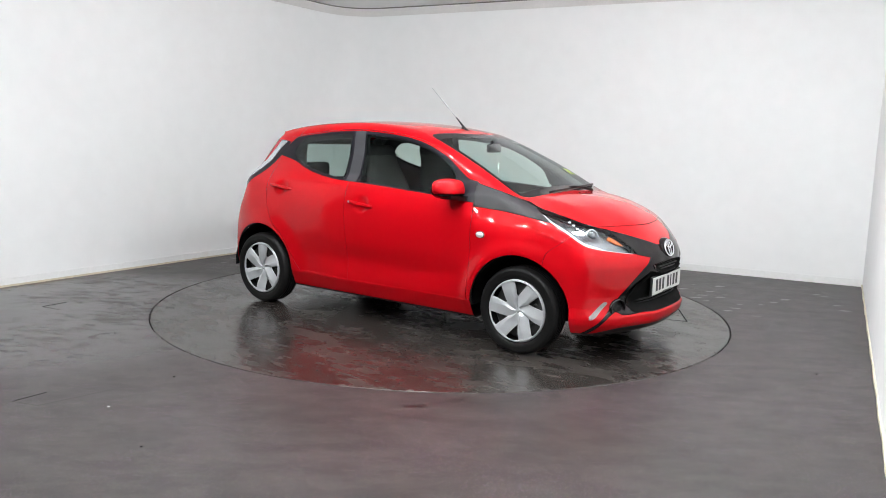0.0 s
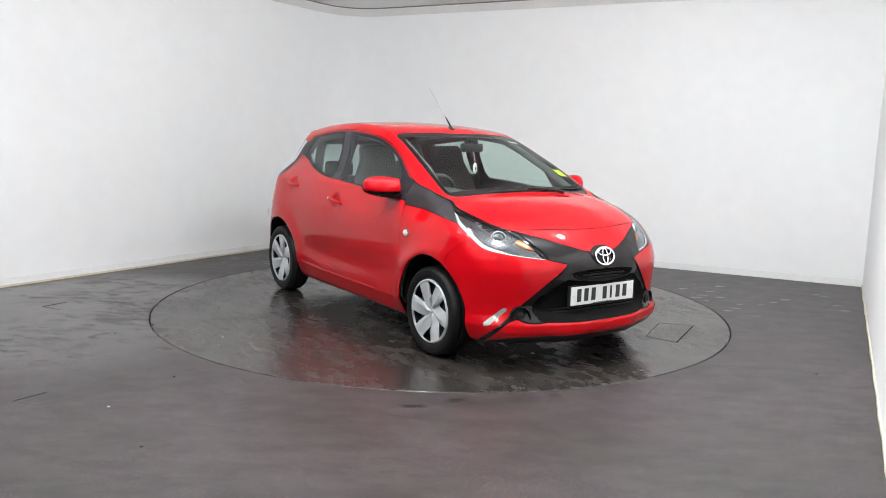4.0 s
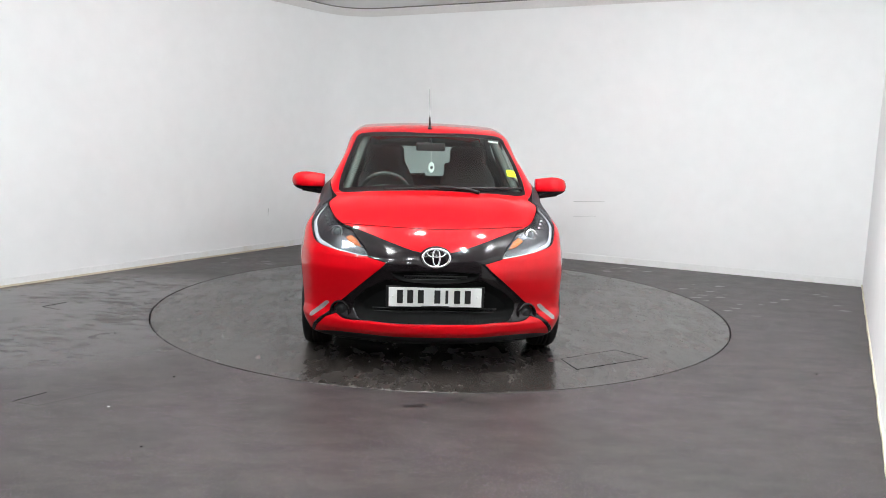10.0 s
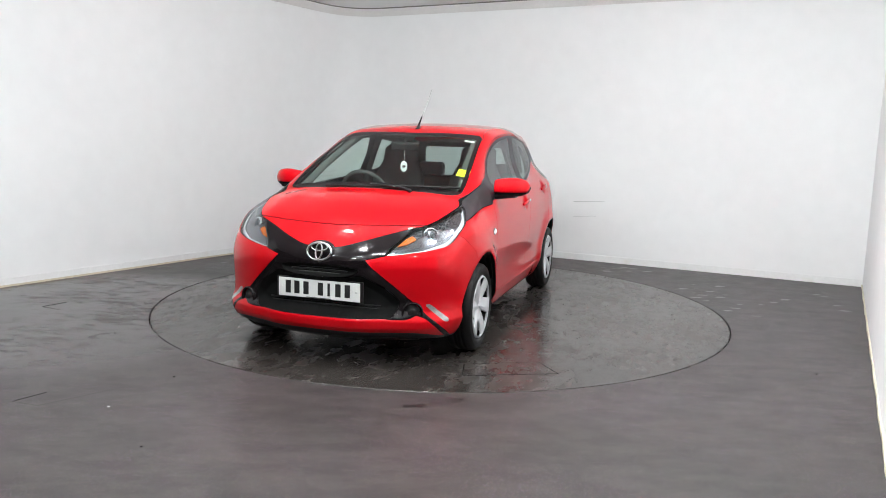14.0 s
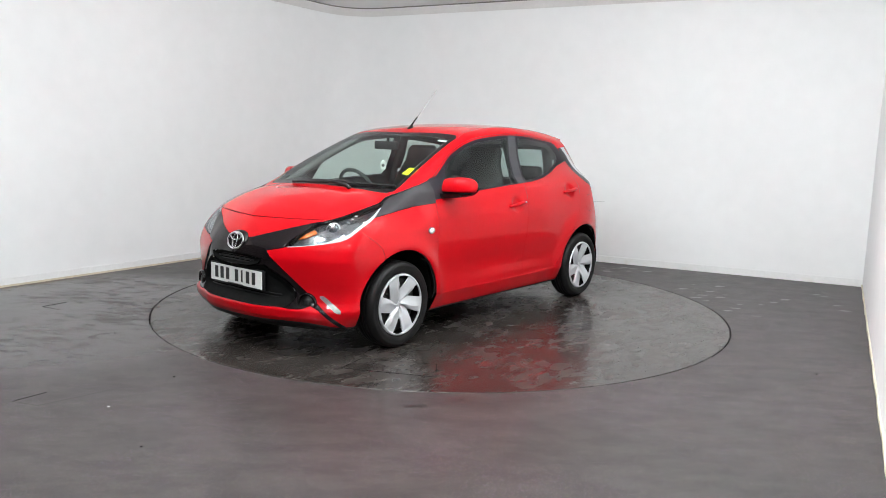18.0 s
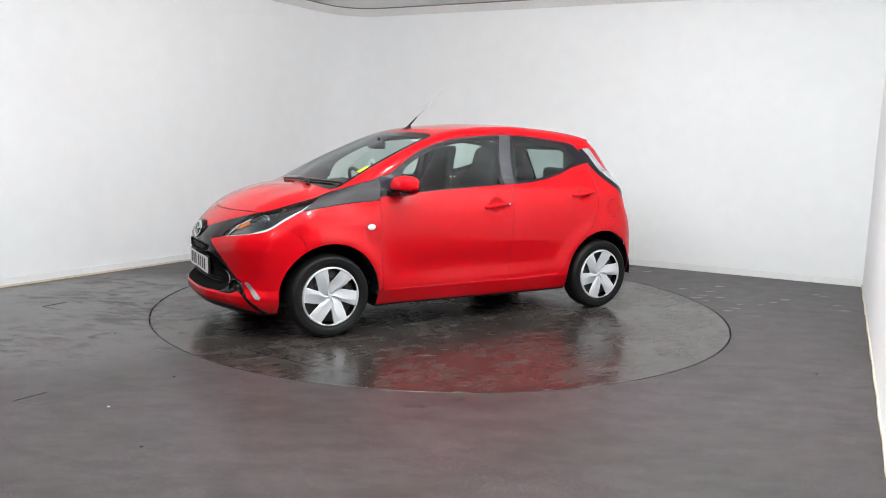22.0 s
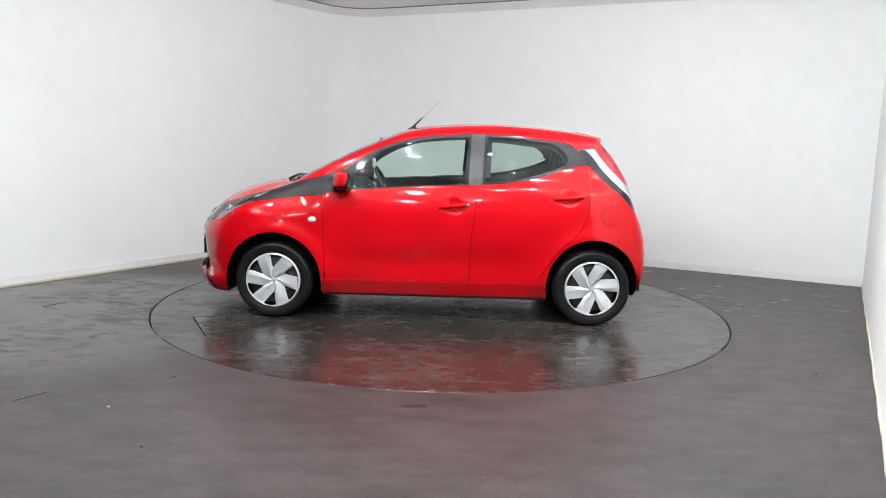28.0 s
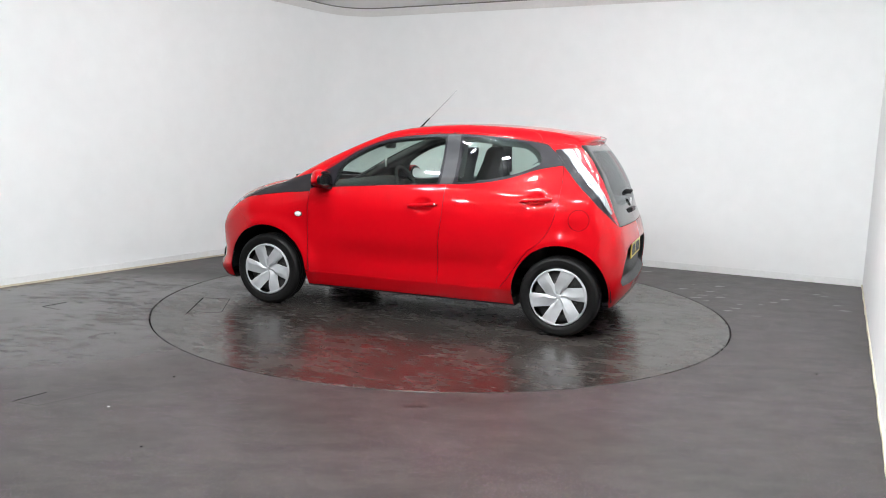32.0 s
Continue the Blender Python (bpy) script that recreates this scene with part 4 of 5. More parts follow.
    for k in range(6):
        bm = bmesh.new()
        a0 = math.radians(60 * k + 38)
        tube(bm, [(.125 * math.cos(a0), .036, .125 * math.sin(a0)), (.125 * math.cos(a0), .050, .125 * math.sin(a0))], .012, 10)
        part("rim_boss", bm, RIM, root, "", True)
    return root


W = build_wheel()
W.scale = (.975, .975, .975)
W.matrix_basis = pose(WHEEL_F, .724, .281) @ Matrix.Diagonal((.975, .975, .975, 1))
copy_thing(W, pose(WHEEL_R, .722, .281, 0, 18, 0))
copy_thing(W, pose(WHEEL_F, -.724, .281, 0, 0, 180))
copy_thing(W, pose(WHEEL_R, -.722, .281, 0, 33, 180))


def build_liners():
    for wx in (WHEEL_F, WHEEL_R):
        for sign in (1, -1):
            bm = bmesh.new()
            rows = []
            for r, y in ((.351, .765), (.356, .60), (.350, .48), (.10, .46)):
                rows.append([bm.verts.new((wx + r * math.cos(radians(a)), sign * y, WHEEL_Z + r * math.sin(radians(a)))) for a in range(-4, 185, 4)])
            for p, q in zip(rows, rows[1:]):
                for k in range(len(p) - 1):
                    bm.faces.new((p[k], p[k + 1], q[k + 1], q[k]))
            part("wheel_arch_liner", bm, DARK, CAR, "black wheel arch liner", True)
    for x in (WHEEL_F, WHEEL_R):
        bm = bmesh.new()
        tube(bm, [(x, -.68, .27), (x, .68, .27)], .035, 12)
        part("axle", bm, BLACK_MATT, CAR, "dark axle beam", True)
    bm = bmesh.new()
    box(bm, -1.33, .05, .26, .34, .42, .15, None, .04)
    part("silencer", bm, BLACK_MATT, CAR, "dark exhaust silencer")
    for sign in (1, -1):
        bm = bmesh.new()
        box(bm, -.80, sign * .66, .205, .10, .12, .07, None, .012)
        part("jacking_block", bm, BLACK_MATT, CAR, "black underbody block")


build_liners()


# ---- mirrors, handles, indicators, aerial ----
def build_mirror(sign):
    root = new("door_mirror")
    root.parent = CAR
    tagged(root, "red door mirror on a black foot")

    def shellpart(zlo, zhi, mat, name, grow, label):
        bm = bmesh.new()
        rings = []
        for i in range(21):
            u = i / 20
            y = .748 + .230 * u
            full = (1 - max((u - .46) / .55, 0) ** 2.7) ** .5 * (.78 + .22 * min(u / .45, 1) ** .8)
            cx, cz = .668 - .040 * u * u, 1.022 + .004 * u
            ring = []
            for k in range(28):
                a = 2 * math.pi * k / 28
                c, sn = math.cos(a), math.sin(a)
                c, sn = math.copysign(abs(c) ** .6, c), math.copysign(abs(sn) ** .55, sn)
                px = (.068 if c > 0 else .042) * full * c * grow
                pz = .064 * sn * (full ** .9) * grow
                px -= .018 * max(sn, 0) * c if c > 0 else 0
                ring.append((cx + px, sign * y, cz + min(max(pz, zlo), zhi)))
            rings.append(ring)
        loft(bm, rings)
        return part(name, bm, mat, root, label, True)
    shellpart(-.036, .2, PAINT, "cap", 1.0, "glossy red cap")
    shellpart(-.2, -.034, BLACK_TRIM, "housing", 1.04, "black lower housing")
    bm = bmesh.new()
    loft(bm, [[(.755, sign * .735, .975), (.60, sign * .735, .975), (.60, sign * .735, .935), (.755, sign * .735, .935)],
              [(.745, sign * .80, .975), (.62, sign * .80, .978), (.62, sign * .80, .944), (.735, sign * .80, .944)],
              [(.72, sign * .90, .980), (.63, sign * .90, .982), (.63, sign * .90, .956), (.71, sign * .90, .956)]])
    part("foot", bm, BLACK_TRIM, root, "black foot")
    bm = bmesh.new()
    loft(bm, [[(x, sign * (.872 + w * math.cos(t)), 1.018 + w * .56 * math.sin(t)) for t in [2 * math.pi * k / 28 for k in range(28)]] for x, w in ((.626, .104), (.614, .110), (.609, .106))])
    part("bezel", bm, BLACK_TRIM, root, "black mirror surround", True)
    bm = bmesh.new()
    ring = [(.606, sign * (.875 + .095 * math.cos(t)), 1.014 + .046 * math.sin(t)) for a, t in [(0, 2 * math.pi * k / 28) for k in range(28)]]
    bm.faces.new([bm.verts.new(p) for p in ring])
    part("mirror_glass", bm, CHROME, root, "mirror glass")


def build_handles():
    for sign in (1, -1):
        for hx, hz in HANDLES:
            root = new("door_handle")
            root.parent = CAR
            tagged(root, "red bar handle over a scooped recess")
            bm = bmesh.new()
            rings = []
            for i in range(15):
                u = i / 7 - 1
                x = hx - u * .112
                z = hz + .004 + u * .012 - .004
                y = float(half_width(np.array(hx - np.sign(u) * .112), np.array(z))) * abs(u) ** 2 + (1 - abs(u) ** 2) * (float(half_width(np.array(hx - .09), np.array(z)))) + .016 - .012 * abs(u) ** 3
                r = 1 - .35 * abs(u) ** 4
                rings.append([(x, sign * (y + .010 * math.cos(a)), z + .0145 * r * math.sin(a)) for a in [2 * math.pi * k / 12 for k in range(12)]])
            loft(bm, rings)
            part("bar", bm, PAINT, root, "red handle bar", True)
            if hx > -.5:
                bm = bmesh.new()
                at = Vector((hx - .098, sign * (float(half_width(np.array(hx - .10), np.array(hz))) + .016), hz + .012))
                lathe(bm, [(.008, 0), (.007, .004), (.001, .005)], 14, Matrix.Translation(at) @ Matrix.Rotation(0 if sign > 0 else math.pi, 4, "Z"))
                part("lock", bm, SILVER, root, "silver lock", True)
        w = float(half_width(np.array(.884), np.array(.738)))
        ind = new("side_indicator")
        ind.parent = CAR
        tagged(ind, "small oval clear side indicator")
        m = Matrix.Translation((.884, sign * (w - .002), .738)) @ Matrix.Rotation(0 if sign > 0 else math.pi, 4, "Z") @ Matrix.Diagonal((1.5, 1, 1, 1))
        bm = bmesh.new()
        lathe(bm, [(.023, -.004), (.0225, .004), (.019, .007)], 28, m)
        part("bezel", bm, RIM, ind, "dark bezel", True)
        bm = bmesh.new()
        lathe(bm, [(.0200, .006), (.013, .011), (.001, .013)], 24, m)
        part("lens", bm, PLATE_W, ind, "clear white lens", True)


def build_roof_things():
    aerial = new("aerial")
    aerial.parent = CAR
    tagged(aerial, "thin pale roof aerial leaning back from a black base")
    bm = bmesh.new()
    loft(bm, [[(.215 + sx * (.040 - h * .9) - h * .6, sy * (.020 - h * .35), 1.408 + h) for sx, sy in ((1, 0), (.6, .8), (-.4, 1), (-1, 0), (-.4, -1), (.6, -.8))] for h in (0, .012, .026, .036)])
    part("base", bm, BLACK_MATT, aerial, "black base", True)
    bm = bmesh.new()
    tube(bm, [(.200, 0, 1.436), (.15, 0, 1.487), (.13, 0, 1.506)], [.008, .0055, .0045], 8)
    part("spring", bm, BLACK_MATT, aerial, "black coil", True)
    bm = bmesh.new()
    tube(bm, [(.13, 0, 1.505), (-.10, -.002, 1.730)], .0030, 8)
    part("mast", bm, GREY_METAL, aerial, "thin grey mast", True)
    # roof spoiler
    bm = bmesh.new()
    rings = []
    for i in range(31):
        y = .515 * (i / 15 - 1)
        e = abs(y) / .515
        d = -.095 * y * y - .016 * e ** 4
        back = .075 * e ** 3
        prof = [(-1.10, 1.424), (-1.20, 1.405), (-1.275 + back, 1.392), (-1.288 + back, 1.384), (-1.284 + back, 1.368), (-1.270 + back, 1.352 - .008 * e), (-1.20, 1.345 - .01 * e), (-1.10, 1.36)]
        rings.append([(x, y, z + d) for x, z in prof])
    loft(bm, rings)
    sp = part("spoiler", bm, PAINT, CAR, "red roof spoiler", True)
    bm = bmesh.new()
    box(bm, -1.288, 0, 1.378, .006, .22, .012, None, .002)
    part("brake_light", bm, RED_LENS, sp, "red high brake light")


def build_wipers():
    w = new("front_wiper")
    w.parent = CAR
    tagged(w, "black front wiper at rest")
    line = []
    for i in range(15):
        y = -.32 + .92 * i / 14
        x = 1.120 - .10 * max(0, (y + .1) / .7) ** 1.5
        line.append((x, y, float(TOP(x) - CROWN(x) * y * y) + .012))
    bm = bmesh.new()
    tube(bm, line, .0075, 8)
    part("blade", bm, BLACK_MATT, w, "", True)
    bm = bmesh.new()
    tube(bm, [(1.150, .30, .998), (1.125, .24, 1.016), (1.118, .12, 1.026), (1.112, .0, 1.028)], [.013, .011, .009, .007], 8)
    part("arm", bm, BLACK_MATT, w, "", True)
    r = new("rear_wiper")
    r.parent = CAR
    tagged(r, "black rear wiper on the tailgate glass")
    bm = bmesh.new()
    tube(bm, [(-1.46, 0, .985), (-1.525, 0, .985)], [.022, .016], 12)
    part("pivot", bm, BLACK_MATT, r, "", True)
    bm = bmesh.new()
    tube(bm, [(-1.515, .01, .987), (-1.512, -.12, .985), (-1.497, -.26, .98), (-1.47, -.40, .975)], [.013, .010, .009, .006], 8)
    part("arm", bm, BLACK_MATT, r, "", True)
    bm = bmesh.new()
    box(bm, -1.538, 0, .855, .03, .20, .035, None, .008)
    part("tailgate_handle", bm, BLACK_MATT, CAR, "black tailgate handle")
    bm = bmesh.new()
    lathe(bm, [(.045, 0), (.043, .006), (.030, .006), (.001, .004)], 28, Matrix.Translation((-1.522, 0, .91)) @ Matrix.Rotation(radians(90), 4, "Z") @ Matrix.Diagonal((1, 1, .72, 1)))
    part("rear_badge", bm, CHROME, CAR, "chrome oval rear badge", True)
    plate = new("rear_number_plate")
    plate.parent = CAR
    tagged(plate, "yellow rear number plate with plain black bars")
    bm = bmesh.new()
    box(bm, -1.580, 0, .565, .008, .528, .111, None, .002)
    part("plate", bm, PLATE_Y, plate, "yellow plate")
    for y in (.185, .125, .066, .012, -.082, -.142, -.200):
        bm = bmesh.new()
        box(bm, -1.5845, -y, .567, .002, .044, .076)
        part("bar", bm, INK, plate)


GREY_METAL = material("grey_metal", (.55, .55, .56), .35, .5)
build_mirror(1)
build_mirror(-1)
build_handles()
build_roof_things()
build_wipers()


# ---- cabin ----
def build_seat(x, y, w, name="front_seat"):
    root = new(name)
    root.parent = CAR
    tagged(root, "dark grey fabric seat with tall one-piece back")
    bm = bmesh.new()
    rings = []
    for u, z, wd, th in ((0, .52, .46, .14), (.15, .66, .47, .15), (.4, .84, .46, .13), (.62, 1.00, .43, .11), (.74, 1.09, .35, .10), (.82, 1.15, .29, .10), (.94, 1.25, .28, .095), (1.0, 1.282, .22, .07)):
        cx = x - .22 * u
        ring = []
        for k in range(20):
            a = 2 * math.pi * k / 20
            ca, sa = math.cos(a), math.sin(a)
            ring.append((cx + th / 2 * np.sign(ca) * abs(ca) ** .6, y + w * wd / 2 * np.sign(sa) * abs(sa) ** .5, z))
        rings.append(ring)
    loft(bm, rings)
    part("backrest", bm, FABRIC, root, "", True)
    bm = bmesh.new()
    box(bm, x + .26, y, .50, .50, .46 * w, .15, None, .05)
    part("seat", bm, FABRIC, root, "", True)
    return root


def build_cabin():
    build_seat(-.13, .34, 1.05)
    build_seat(-.13, -.34, 1.05)
    bench = new("rear_bench")
    bench.parent = CAR
    tagged(bench, "dark grey fabric rear bench with headrests")
    bm = bmesh.new()
    box(bm, -.98, 0, .74, .14, 1.14, .52, Matrix.Rotation(radians(-12), 4, "Y"), .05)
    part("backrest", bm, FABRIC, bench, "", True)
    bm = bmesh.new()
    box(bm, -.70, 0, .50, .50, 1.16, .16, None, .05)
    part("seat", bm, FABRIC, bench, "", True)
    for y in (.31, -.31):
        bm = bmesh.new()
        box(bm, -1.04, y, 1.06, .09, .26, .13, None, .04)
        part("headrest", bm, FABRIC, bench, "", True)
    bm = bmesh.new()
    box(bm, -1.24, 0, .905, .40, 1.02, .02, None, .006)
    part("parcel_shelf", bm, TRIM, CAR, "black parcel shelf")
    dash = new("dashboard")
    dash.parent = CAR
    tagged(dash, "dark grey dashboard with pale centre panel")
    bm = bmesh.new()
    rings = []
    for i in range(17):
        y = .66 * (i / 8 - 1)
        c = -.09 * y * y
        hump = .055 * math.exp(-((y + .33) / .17) ** 2)
        rings.append([(1.06 + c, y, .955), (.90, y, .975), (.74, y, .965 + hump * .6), (.62, y, .955 + hump), (.56, y, .90 + hump * .6), (.58, y, .74), (.70, y, .60), (1.06 + c, y, .60)])
    loft(bm, rings)
    part("moulding", bm, TRIM, dash, "", True)
    bm = bmesh.new()
    box(bm, .560, 0, .80, .03, .26, .24, Matrix.Rotation(radians(10), 4, "Y"), .02)
    part("centre_panel", bm, LINING, dash, "pale grey centre panel")
    bm = bmesh.new()
    box(bm, .543, 0, .845, .012, .20, .10, Matrix.Rotation(radians(10), 4, "Y"), .006)
    part("screen", bm, BLACK_TRIM, dash, "black screen")
    for y in (.52, -.58, .12, -.12):
        bm = bmesh.new()
        lathe(bm, [(.042, -.02), (.042, .006), (.034, .008), (.030, 0), (.001, -.004)], 24, Matrix.Translation((.565, y, .90)) @ Matrix.Rotation(radians(90), 4, "Z"))
        part("air_vent", bm, SILVER if abs(y) > .3 else BLACK_TRIM, dash, "round air vent", True)
    wheel = new("steering_wheel")
    wheel.parent = CAR
    tagged(wheel, "black steering wheel on the driver's side")
    m = Matrix.Translation((.455, -.325, .925)) @ Matrix.Rotation(radians(-62), 4, "Y")
    bm = bmesh.new()
    n = 40
    rings = [[bm.verts.new(m @ Vector(((.178 + .015 * math.cos(k)) * math.cos(2 * math.pi * i / n), (.178 + .015 * math.cos(k)) * math.sin(2 * math.pi * i / n), .015 * math.sin(k)))) for k in [2 * math.pi * j / 10 for j in range(10)]] for i in range(n)]
    for i in range(n):
        p, q = rings[i], rings[(i + 1) % n]
        for k in range(10):
            bm.faces.new((p[k], p[(k + 1) % 10], q[(k + 1) % 10], q[k]))
    part("rim", bm, TRIM, wheel, "", True)
    bm = bmesh.new()
    tube(bm, [m @ Vector((0, 0, .02)), m @ Vector((0, 0, -.03))], [.06, .07], 20)
    part("hub", bm, TRIM, wheel, "", True)
    for a in (90, 270, 180):
        bm = bmesh.new()
        c, s2 = math.cos(radians(a)), math.sin(radians(a))
        tube(bm, [m @ Vector((.05 * c, .05 * s2, 0)), m @ Vector((.175 * c, .175 * s2, 0))], .014, 8)
        part("spoke", bm, SILVER if a != 180 else TRIM, wheel, "", True)
    mir = new("rear_view_mirror")
    mir.parent = CAR
    tagged(mir, "dark rear-view mirror under the windscreen header")
    bm = bmesh.new()
    box(bm, .478, 0, 1.280, .035, .215, .062, Matrix.Rotation(radians(8), 4, "Z"), .014)
    part("housing", bm, BLACK_MATT, mir, "", True)
    bm = bmesh.new()
    tube(bm, [(.478, 0, 1.29), (.46, 0, 1.335)], .010, 8)
    part("stem", bm, BLACK_MATT, mir, "", True)
    hang = new("air_freshener")
    hang.parent = CAR
    tagged(hang, "white oval air freshener on a cord")
    bm = bmesh.new()
    tube(bm, [(.500, .004, 1.25), (.518, .006, 1.16)], .0016, 6)
    part("cord", bm, PAPER, hang, "pale cord")
    bm = bmesh.new()
    lathe(bm, [(.030, -.006), (.032, 0), (.030, .006), (.022, .005), (.001, .004)], 28, Matrix.Translation((.518, .006, 1.131)) @ Matrix.Rotation(radians(-60), 4, "Z") @ Matrix.Diagonal((.8, 1, 1.25, 1)))
    part("disc", bm, PAPER, hang, "white oval disc", True)
    bm = bmesh.new()
    lathe(bm, [(.012, .006), (.001, .008)], 20, Matrix.Translation((.518, .006, 1.131)) @ Matrix.Rotation(radians(-60), 4, "Z"))
    part("emblem", bm, TRIM, hang, "grey spot")

    def sticker(x, y, w, d, mat, name, label):
        bm = bmesh.new()
        n = 6
        grid = []
        for i in range(n + 1):
            row = []
            for j in range(n + 1):
                px, py = x + d * (i / n - .5), y + w * (j / n - .5)
                row.append(bm.verts.new((px, py, float(TOP(px) - CROWN(px) * py * py) - .006)))
            grid.append(row)
        for i in range(n):
            for j in range(n):
                bm.faces.new((grid[i][j], grid[i + 1][j], grid[i + 1][j + 1], grid[i][j + 1]))
        return part(name, bm, mat, CAR, label)
    sticker(.832, .560, .085, .080, YELLOW, "windscreen_sticker", "bright yellow windscreen sticker")
    sticker(.385, .468, .075, .030, PAPER, "windscreen_label", "small white windscreen label")
    # posts inside the shell
    for sign in (1, -1):
        for pts in ([(.98, .61, .97), (.72, .565, 1.13), (.42, .53, 1.27), (.22, .50, 1.35)], [(-.30, .70, .95), (-.30, .62, 1.20), (-.30, .545, 1.40)], [(-1.00, .56, 1.05), (-1.02, .53, 1.20), (-1.04, .49, 1.32)]):
            bm = bmesh.new()
            tube(bm, [(p[0], sign * (p[1] - .03), p[2]) for p in pts], .026 if pts[0][0] > -1 else .04, 10)
            part("inner_post", bm, POST if pts[0][0] > 0 else TRIM, CAR, "", True)
    bm = bmesh.new()
    box(bm, -.1, 0, .33, 2.3, 1.3, .03)
    part("cabin_floor", bm, DARK, CAR, "dark cabin floor")


build_cabin()


# ---- marks on deck and floor ----
def groove(name, pts, w, mat, parent, label, z):
    """Thin sunk-looking joints along a closed outline, each a slim strip."""
    bm = bmesh.new()
    p = [Vector((*k, z)) for k in pts]
    for a, b in zip(p, p[1:]):
        d = (b - a).normalized()
        n = Vector((-d.y, d.x, 0)) * w / 2
        bm.faces.new([bm.verts.new(k) for k in (a - n, b - n, b + n, a + n)])
    return part(name, bm, mat, parent, label)


def build_marks():
    ux, uy = .060, -.133
    c = [(1.745 + ux, .862 + uy), (1.492 + ux, 1.372 + uy), (1.30 + ux, 1.215 + uy), (1.525 + ux, .808 + uy)]
    groove("hatch_joint", [c[0], c[1]], .009, DARK, TURNTABLE, "dark joint of a deck hatch", .0015)
    groove("hatch_joint", [c[3], c[0]], .007, DARK, TURNTABLE, "dark joint of a deck hatch", .0012)
    groove("hatch_joint", [c[1], c[2], c[3]], .004, DARK, TURNTABLE, "fine joint of a deck hatch", .0012)
    h1 = new("floor_hatch")
    tagged(h1, "flush hatch in the dark resin floor", "floor hatch", "", "structure")
    groove("hatch_joint", [(-2.10, -2.553), (-2.005, -2.408)], .010, DARK, h1, "", .0012)
    groove("hatch_joint", [(-2.10, -2.553), (-1.95, -2.60), (-1.66, -2.30)], .004, FAINT, h1, "", .0010)
    for a, b, w in (((1.494, 2.594, .667), (1.818, 2.435, .689), .007), ((1.502, 2.590, .498), (1.739, 2.474, .517), .006), ((-2.047, 2.736, .478), (-2.052, 2.728, .390), .010)):
        a, b = Vector(a), Vector(b)
        inward = Vector((-.44, -.90, 0)) * .002 if a.x > 0 else Vector((.84, -.54, 0)) * .002
        up = (b - a).normalized().cross(inward.normalized()) * w / 2
        bm = bmesh.new()
        bm.faces.new([bm.verts.new(k + inward) for k in (a - up, b - up * .4, b + up * .4, a + up)])
        part("scuff", bm, SCUFF, bpy.data.objects["wall_north"], "thin grey scuff on the wall")
    h2 = new("floor_hatch")
    tagged(h2, "small flush hatch in the damp resin floor", "floor hatch", "", "structure")
    groove("hatch_joint", [(-3.017, -.515), (-2.919, -.341)], .010, DARK, h2, "", .0012)
    groove("hatch_joint", [(-3.017, -.515), (-2.851, -.592)], .005, FAINT, h2, "", .0010)
    # fresh drops of water beside the deck
    wet = random.Random(5)
    bm = bmesh.new()
    for x, y, r in ((.10, -2.362, .034), (-.143, -2.466, .03), (-.085, -2.462, .028), (.629, -2.25, .034), (.337, -2.36, .016), (.481, -2.30, .02), (.935, -2.14, .02), (.924, -2.217, .015), (-.3, -2.40, .014), (.2, -2.41, .012), (-.62, -2.33, .016)):
        n = 26
        ring = [bm.verts.new((x + r * 1.25 * wet.uniform(.55, 1.2) * math.cos(k * 2 * math.pi / n), y + r * 1.1 * wet.uniform(.5, 1.2) * math.sin(k * 2 * math.pi / n), .0006)) for k in range(n)]
        top = bm.verts.new((x, y, .0009))
        for k in range(n):
            bm.faces.new((ring[k], ring[(k + 1) % n], top))
    ob = part("water_drops", bm, WET, None, "dark fresh water drops beside the turntable", True)
    tagged(ob, "", "water marks", "", "stuff")
    # crumbs on the floor
    for x, y, r, mat, say in ((-1.607, -2.595, .006, PAPER, "tiny white paper crumb on the floor"), (-1.458, -2.11, .007, DARK, "tiny dark grit crumb on the floor"), (-1.263, -3.061, .006, DARK, "tiny dark grit crumb on the floor"), (2.269, -1.731, .006, DARK, "tiny dark grit crumb on the floor")):
        bm = bmesh.new()
        bmesh.ops.create_icosphere(bm, subdivisions=1, radius=r, matrix=Matrix.Translation((x, y, r * .5)) @ Matrix.Diagonal((1.2, .9, .5, 1)))
        tagged(part("crumb", bm, mat), say, "crumb", "crumbs on the floor")
    # pale dried drips round the deck's edge
    rng = random.Random(11)
    bm = bmesh.new()
    spots = [(2.35 + rng.gauss(0, .22), .55 + rng.gauss(0, .55)) for _ in range(26)] + [(1.7 + rng.gauss(0, .3), 1.9 + rng.gauss(0, .15)) for _ in range(14)]
    spots += [(-1.9 + rng.gauss(0, .5), 1.5 + rng.gauss(0, .25)) for _ in range(16)] + [(3.5 + rng.gauss(0, .15), .25 + rng.gauss(0, .3)) for _ in range(8)]
    for x, y in spots:
        if math.hypot(x, y) < DISC_R + .04:
            continue
        n, r = 14, rng.uniform(.012, .038)
        st = rng.uniform(.4, .9)
        vs = [bm.verts.new((x + r * 1.6 * rng.uniform(.7, 1.2) * math.cos(2 * math.pi * k / n), y + r * st * rng.uniform(.7, 1.2) * math.sin(2 * math.pi * k / n), .0008)) for k in range(n)]
        bm.faces.new(vs)
    ob = part("water_spots", bm, DRIP, None, "pale dried water spots on the floor")
    tagged(ob, "", "water marks", "", "stuff")


FAINT = material("faint_joint", (.014, .013, .012), .6, 0, 0, .4)
WET = material("water_film", (.016, .0145, .0145), .34, 0, 0, .35)
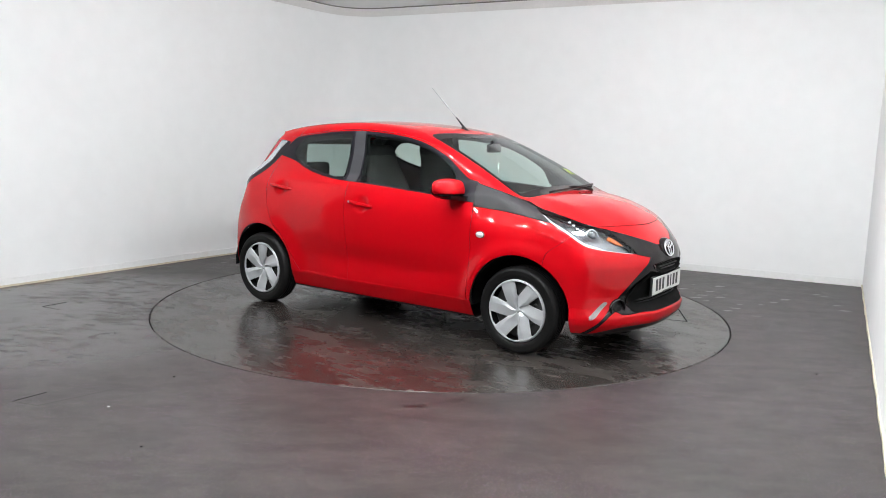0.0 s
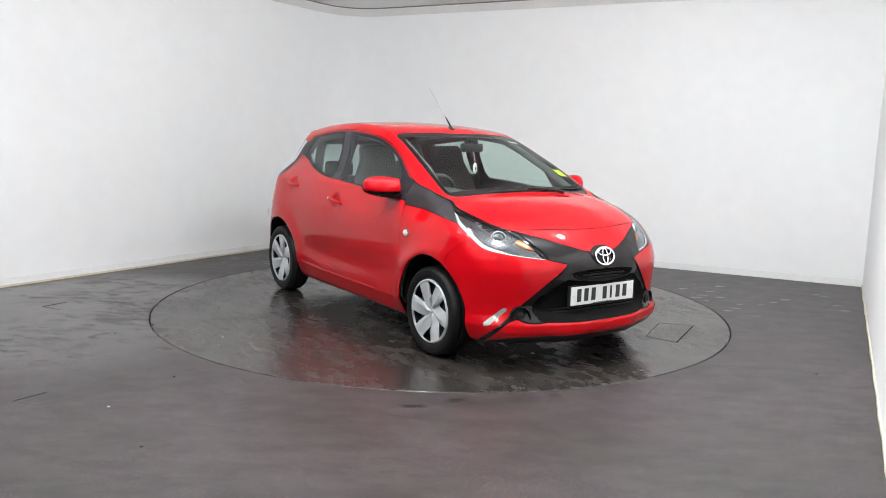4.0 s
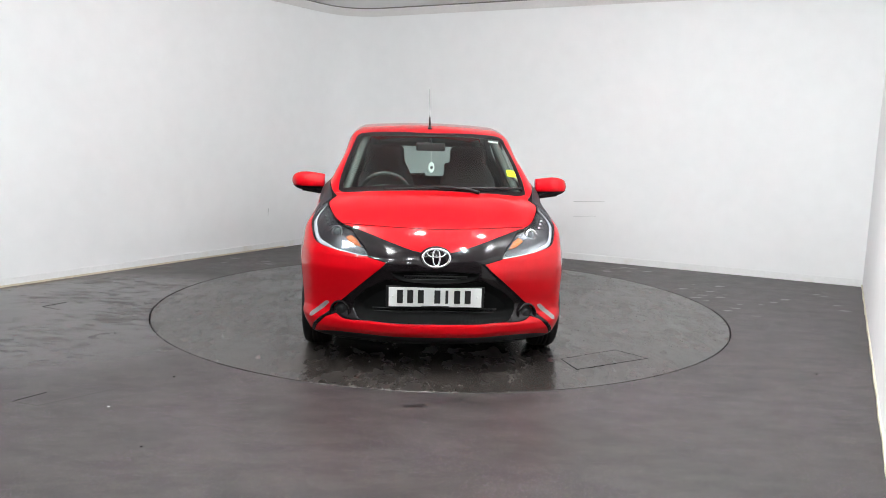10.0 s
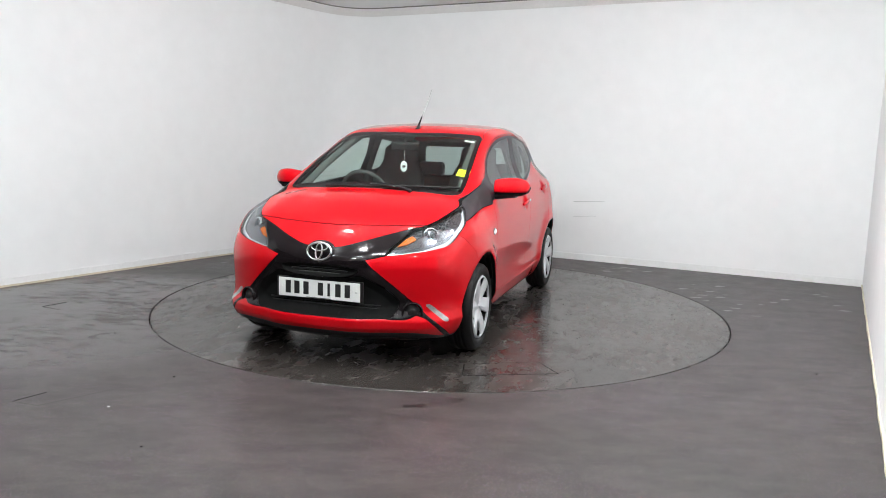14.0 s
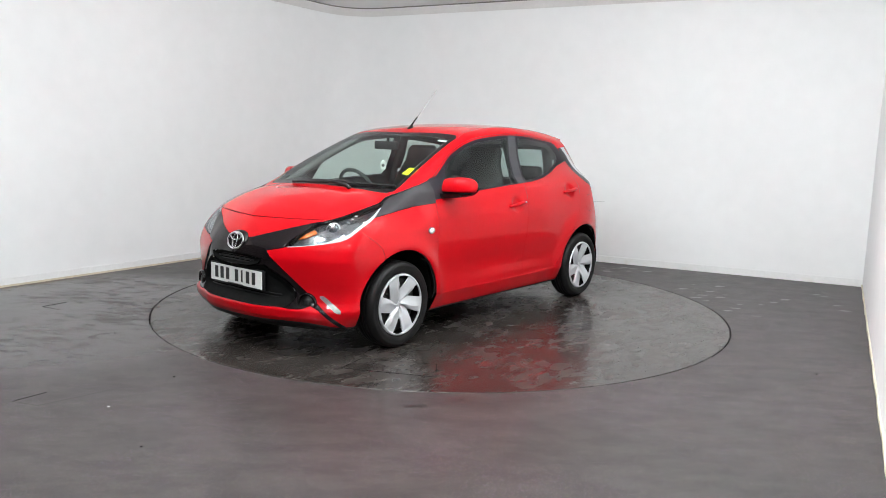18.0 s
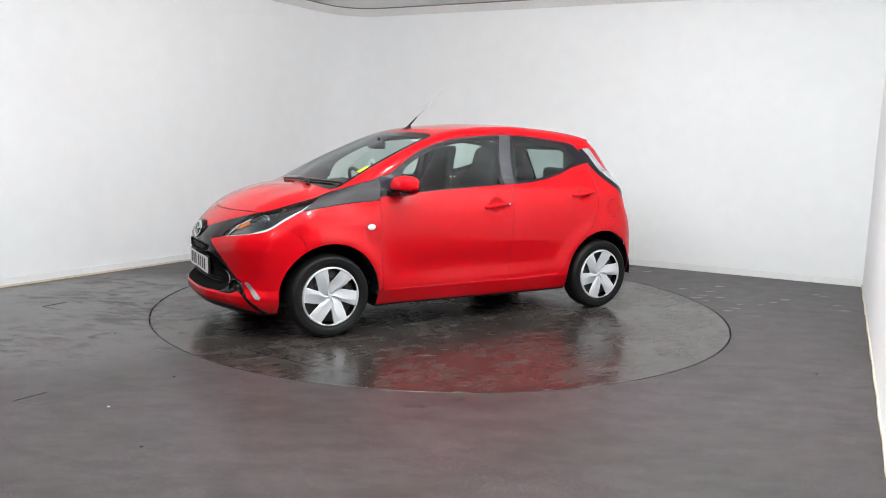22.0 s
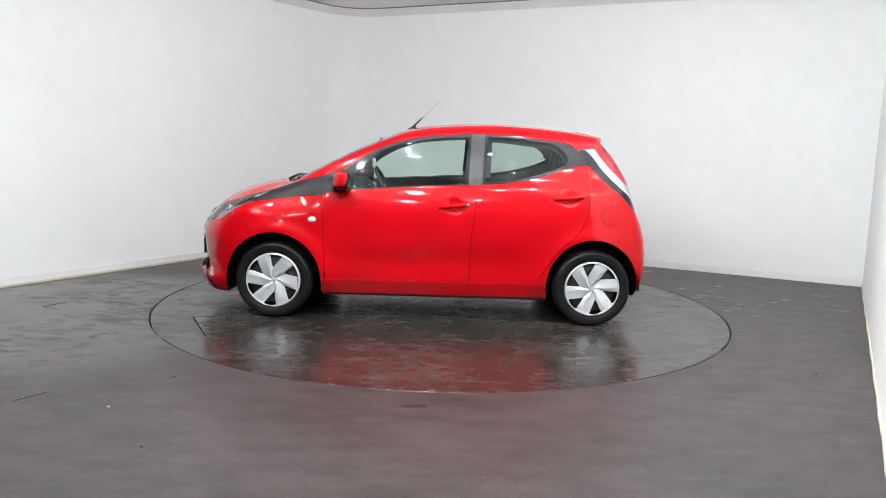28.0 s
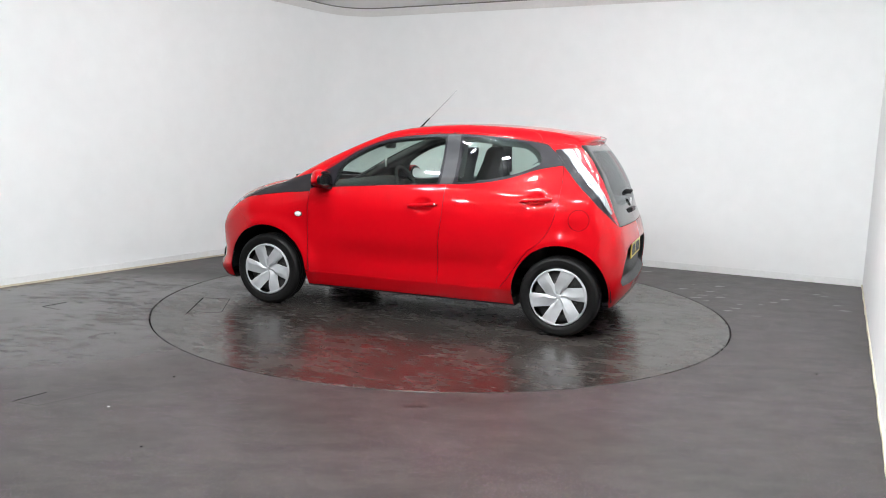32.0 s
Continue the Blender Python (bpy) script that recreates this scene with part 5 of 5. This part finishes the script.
SCUFF = material("wall_scuff", (.60, .60, .60), .8, 0, 0, .3, .1, 20)
DRIP = material("dried_water", (.20, .195, .19), .4, 0, 0, .5, .2, 30)
build_marks()


def motions():
    """Turntable and car turn together at an even pace."""
    turn = spline([(0, -34.77), (2, -44.89), (4, -55.32), (6, -65.86), (8, -76.43), (10, -86.97), (12, -97.50), (14, -108.02), (16, -118.54), (18, -129.05),
                   (20, -139.54), (22, -149.97), (24, -160.30), (26, -170.50), (28, -180.56), (30, -190.55), (32, -200.60)])
    rows_t, rows_c = [], []
    for k in range(33):
        m = pose(0, 0, 0, 0, 0, float(turn(float(k))))
        rows_t.append((float(k), m))
        rows_c.append((float(k), m @ Matrix.Translation((.0599, -.1333, 0))))
    walk(TURNTABLE, rows_t)
    walk(CAR, rows_c)


motions()
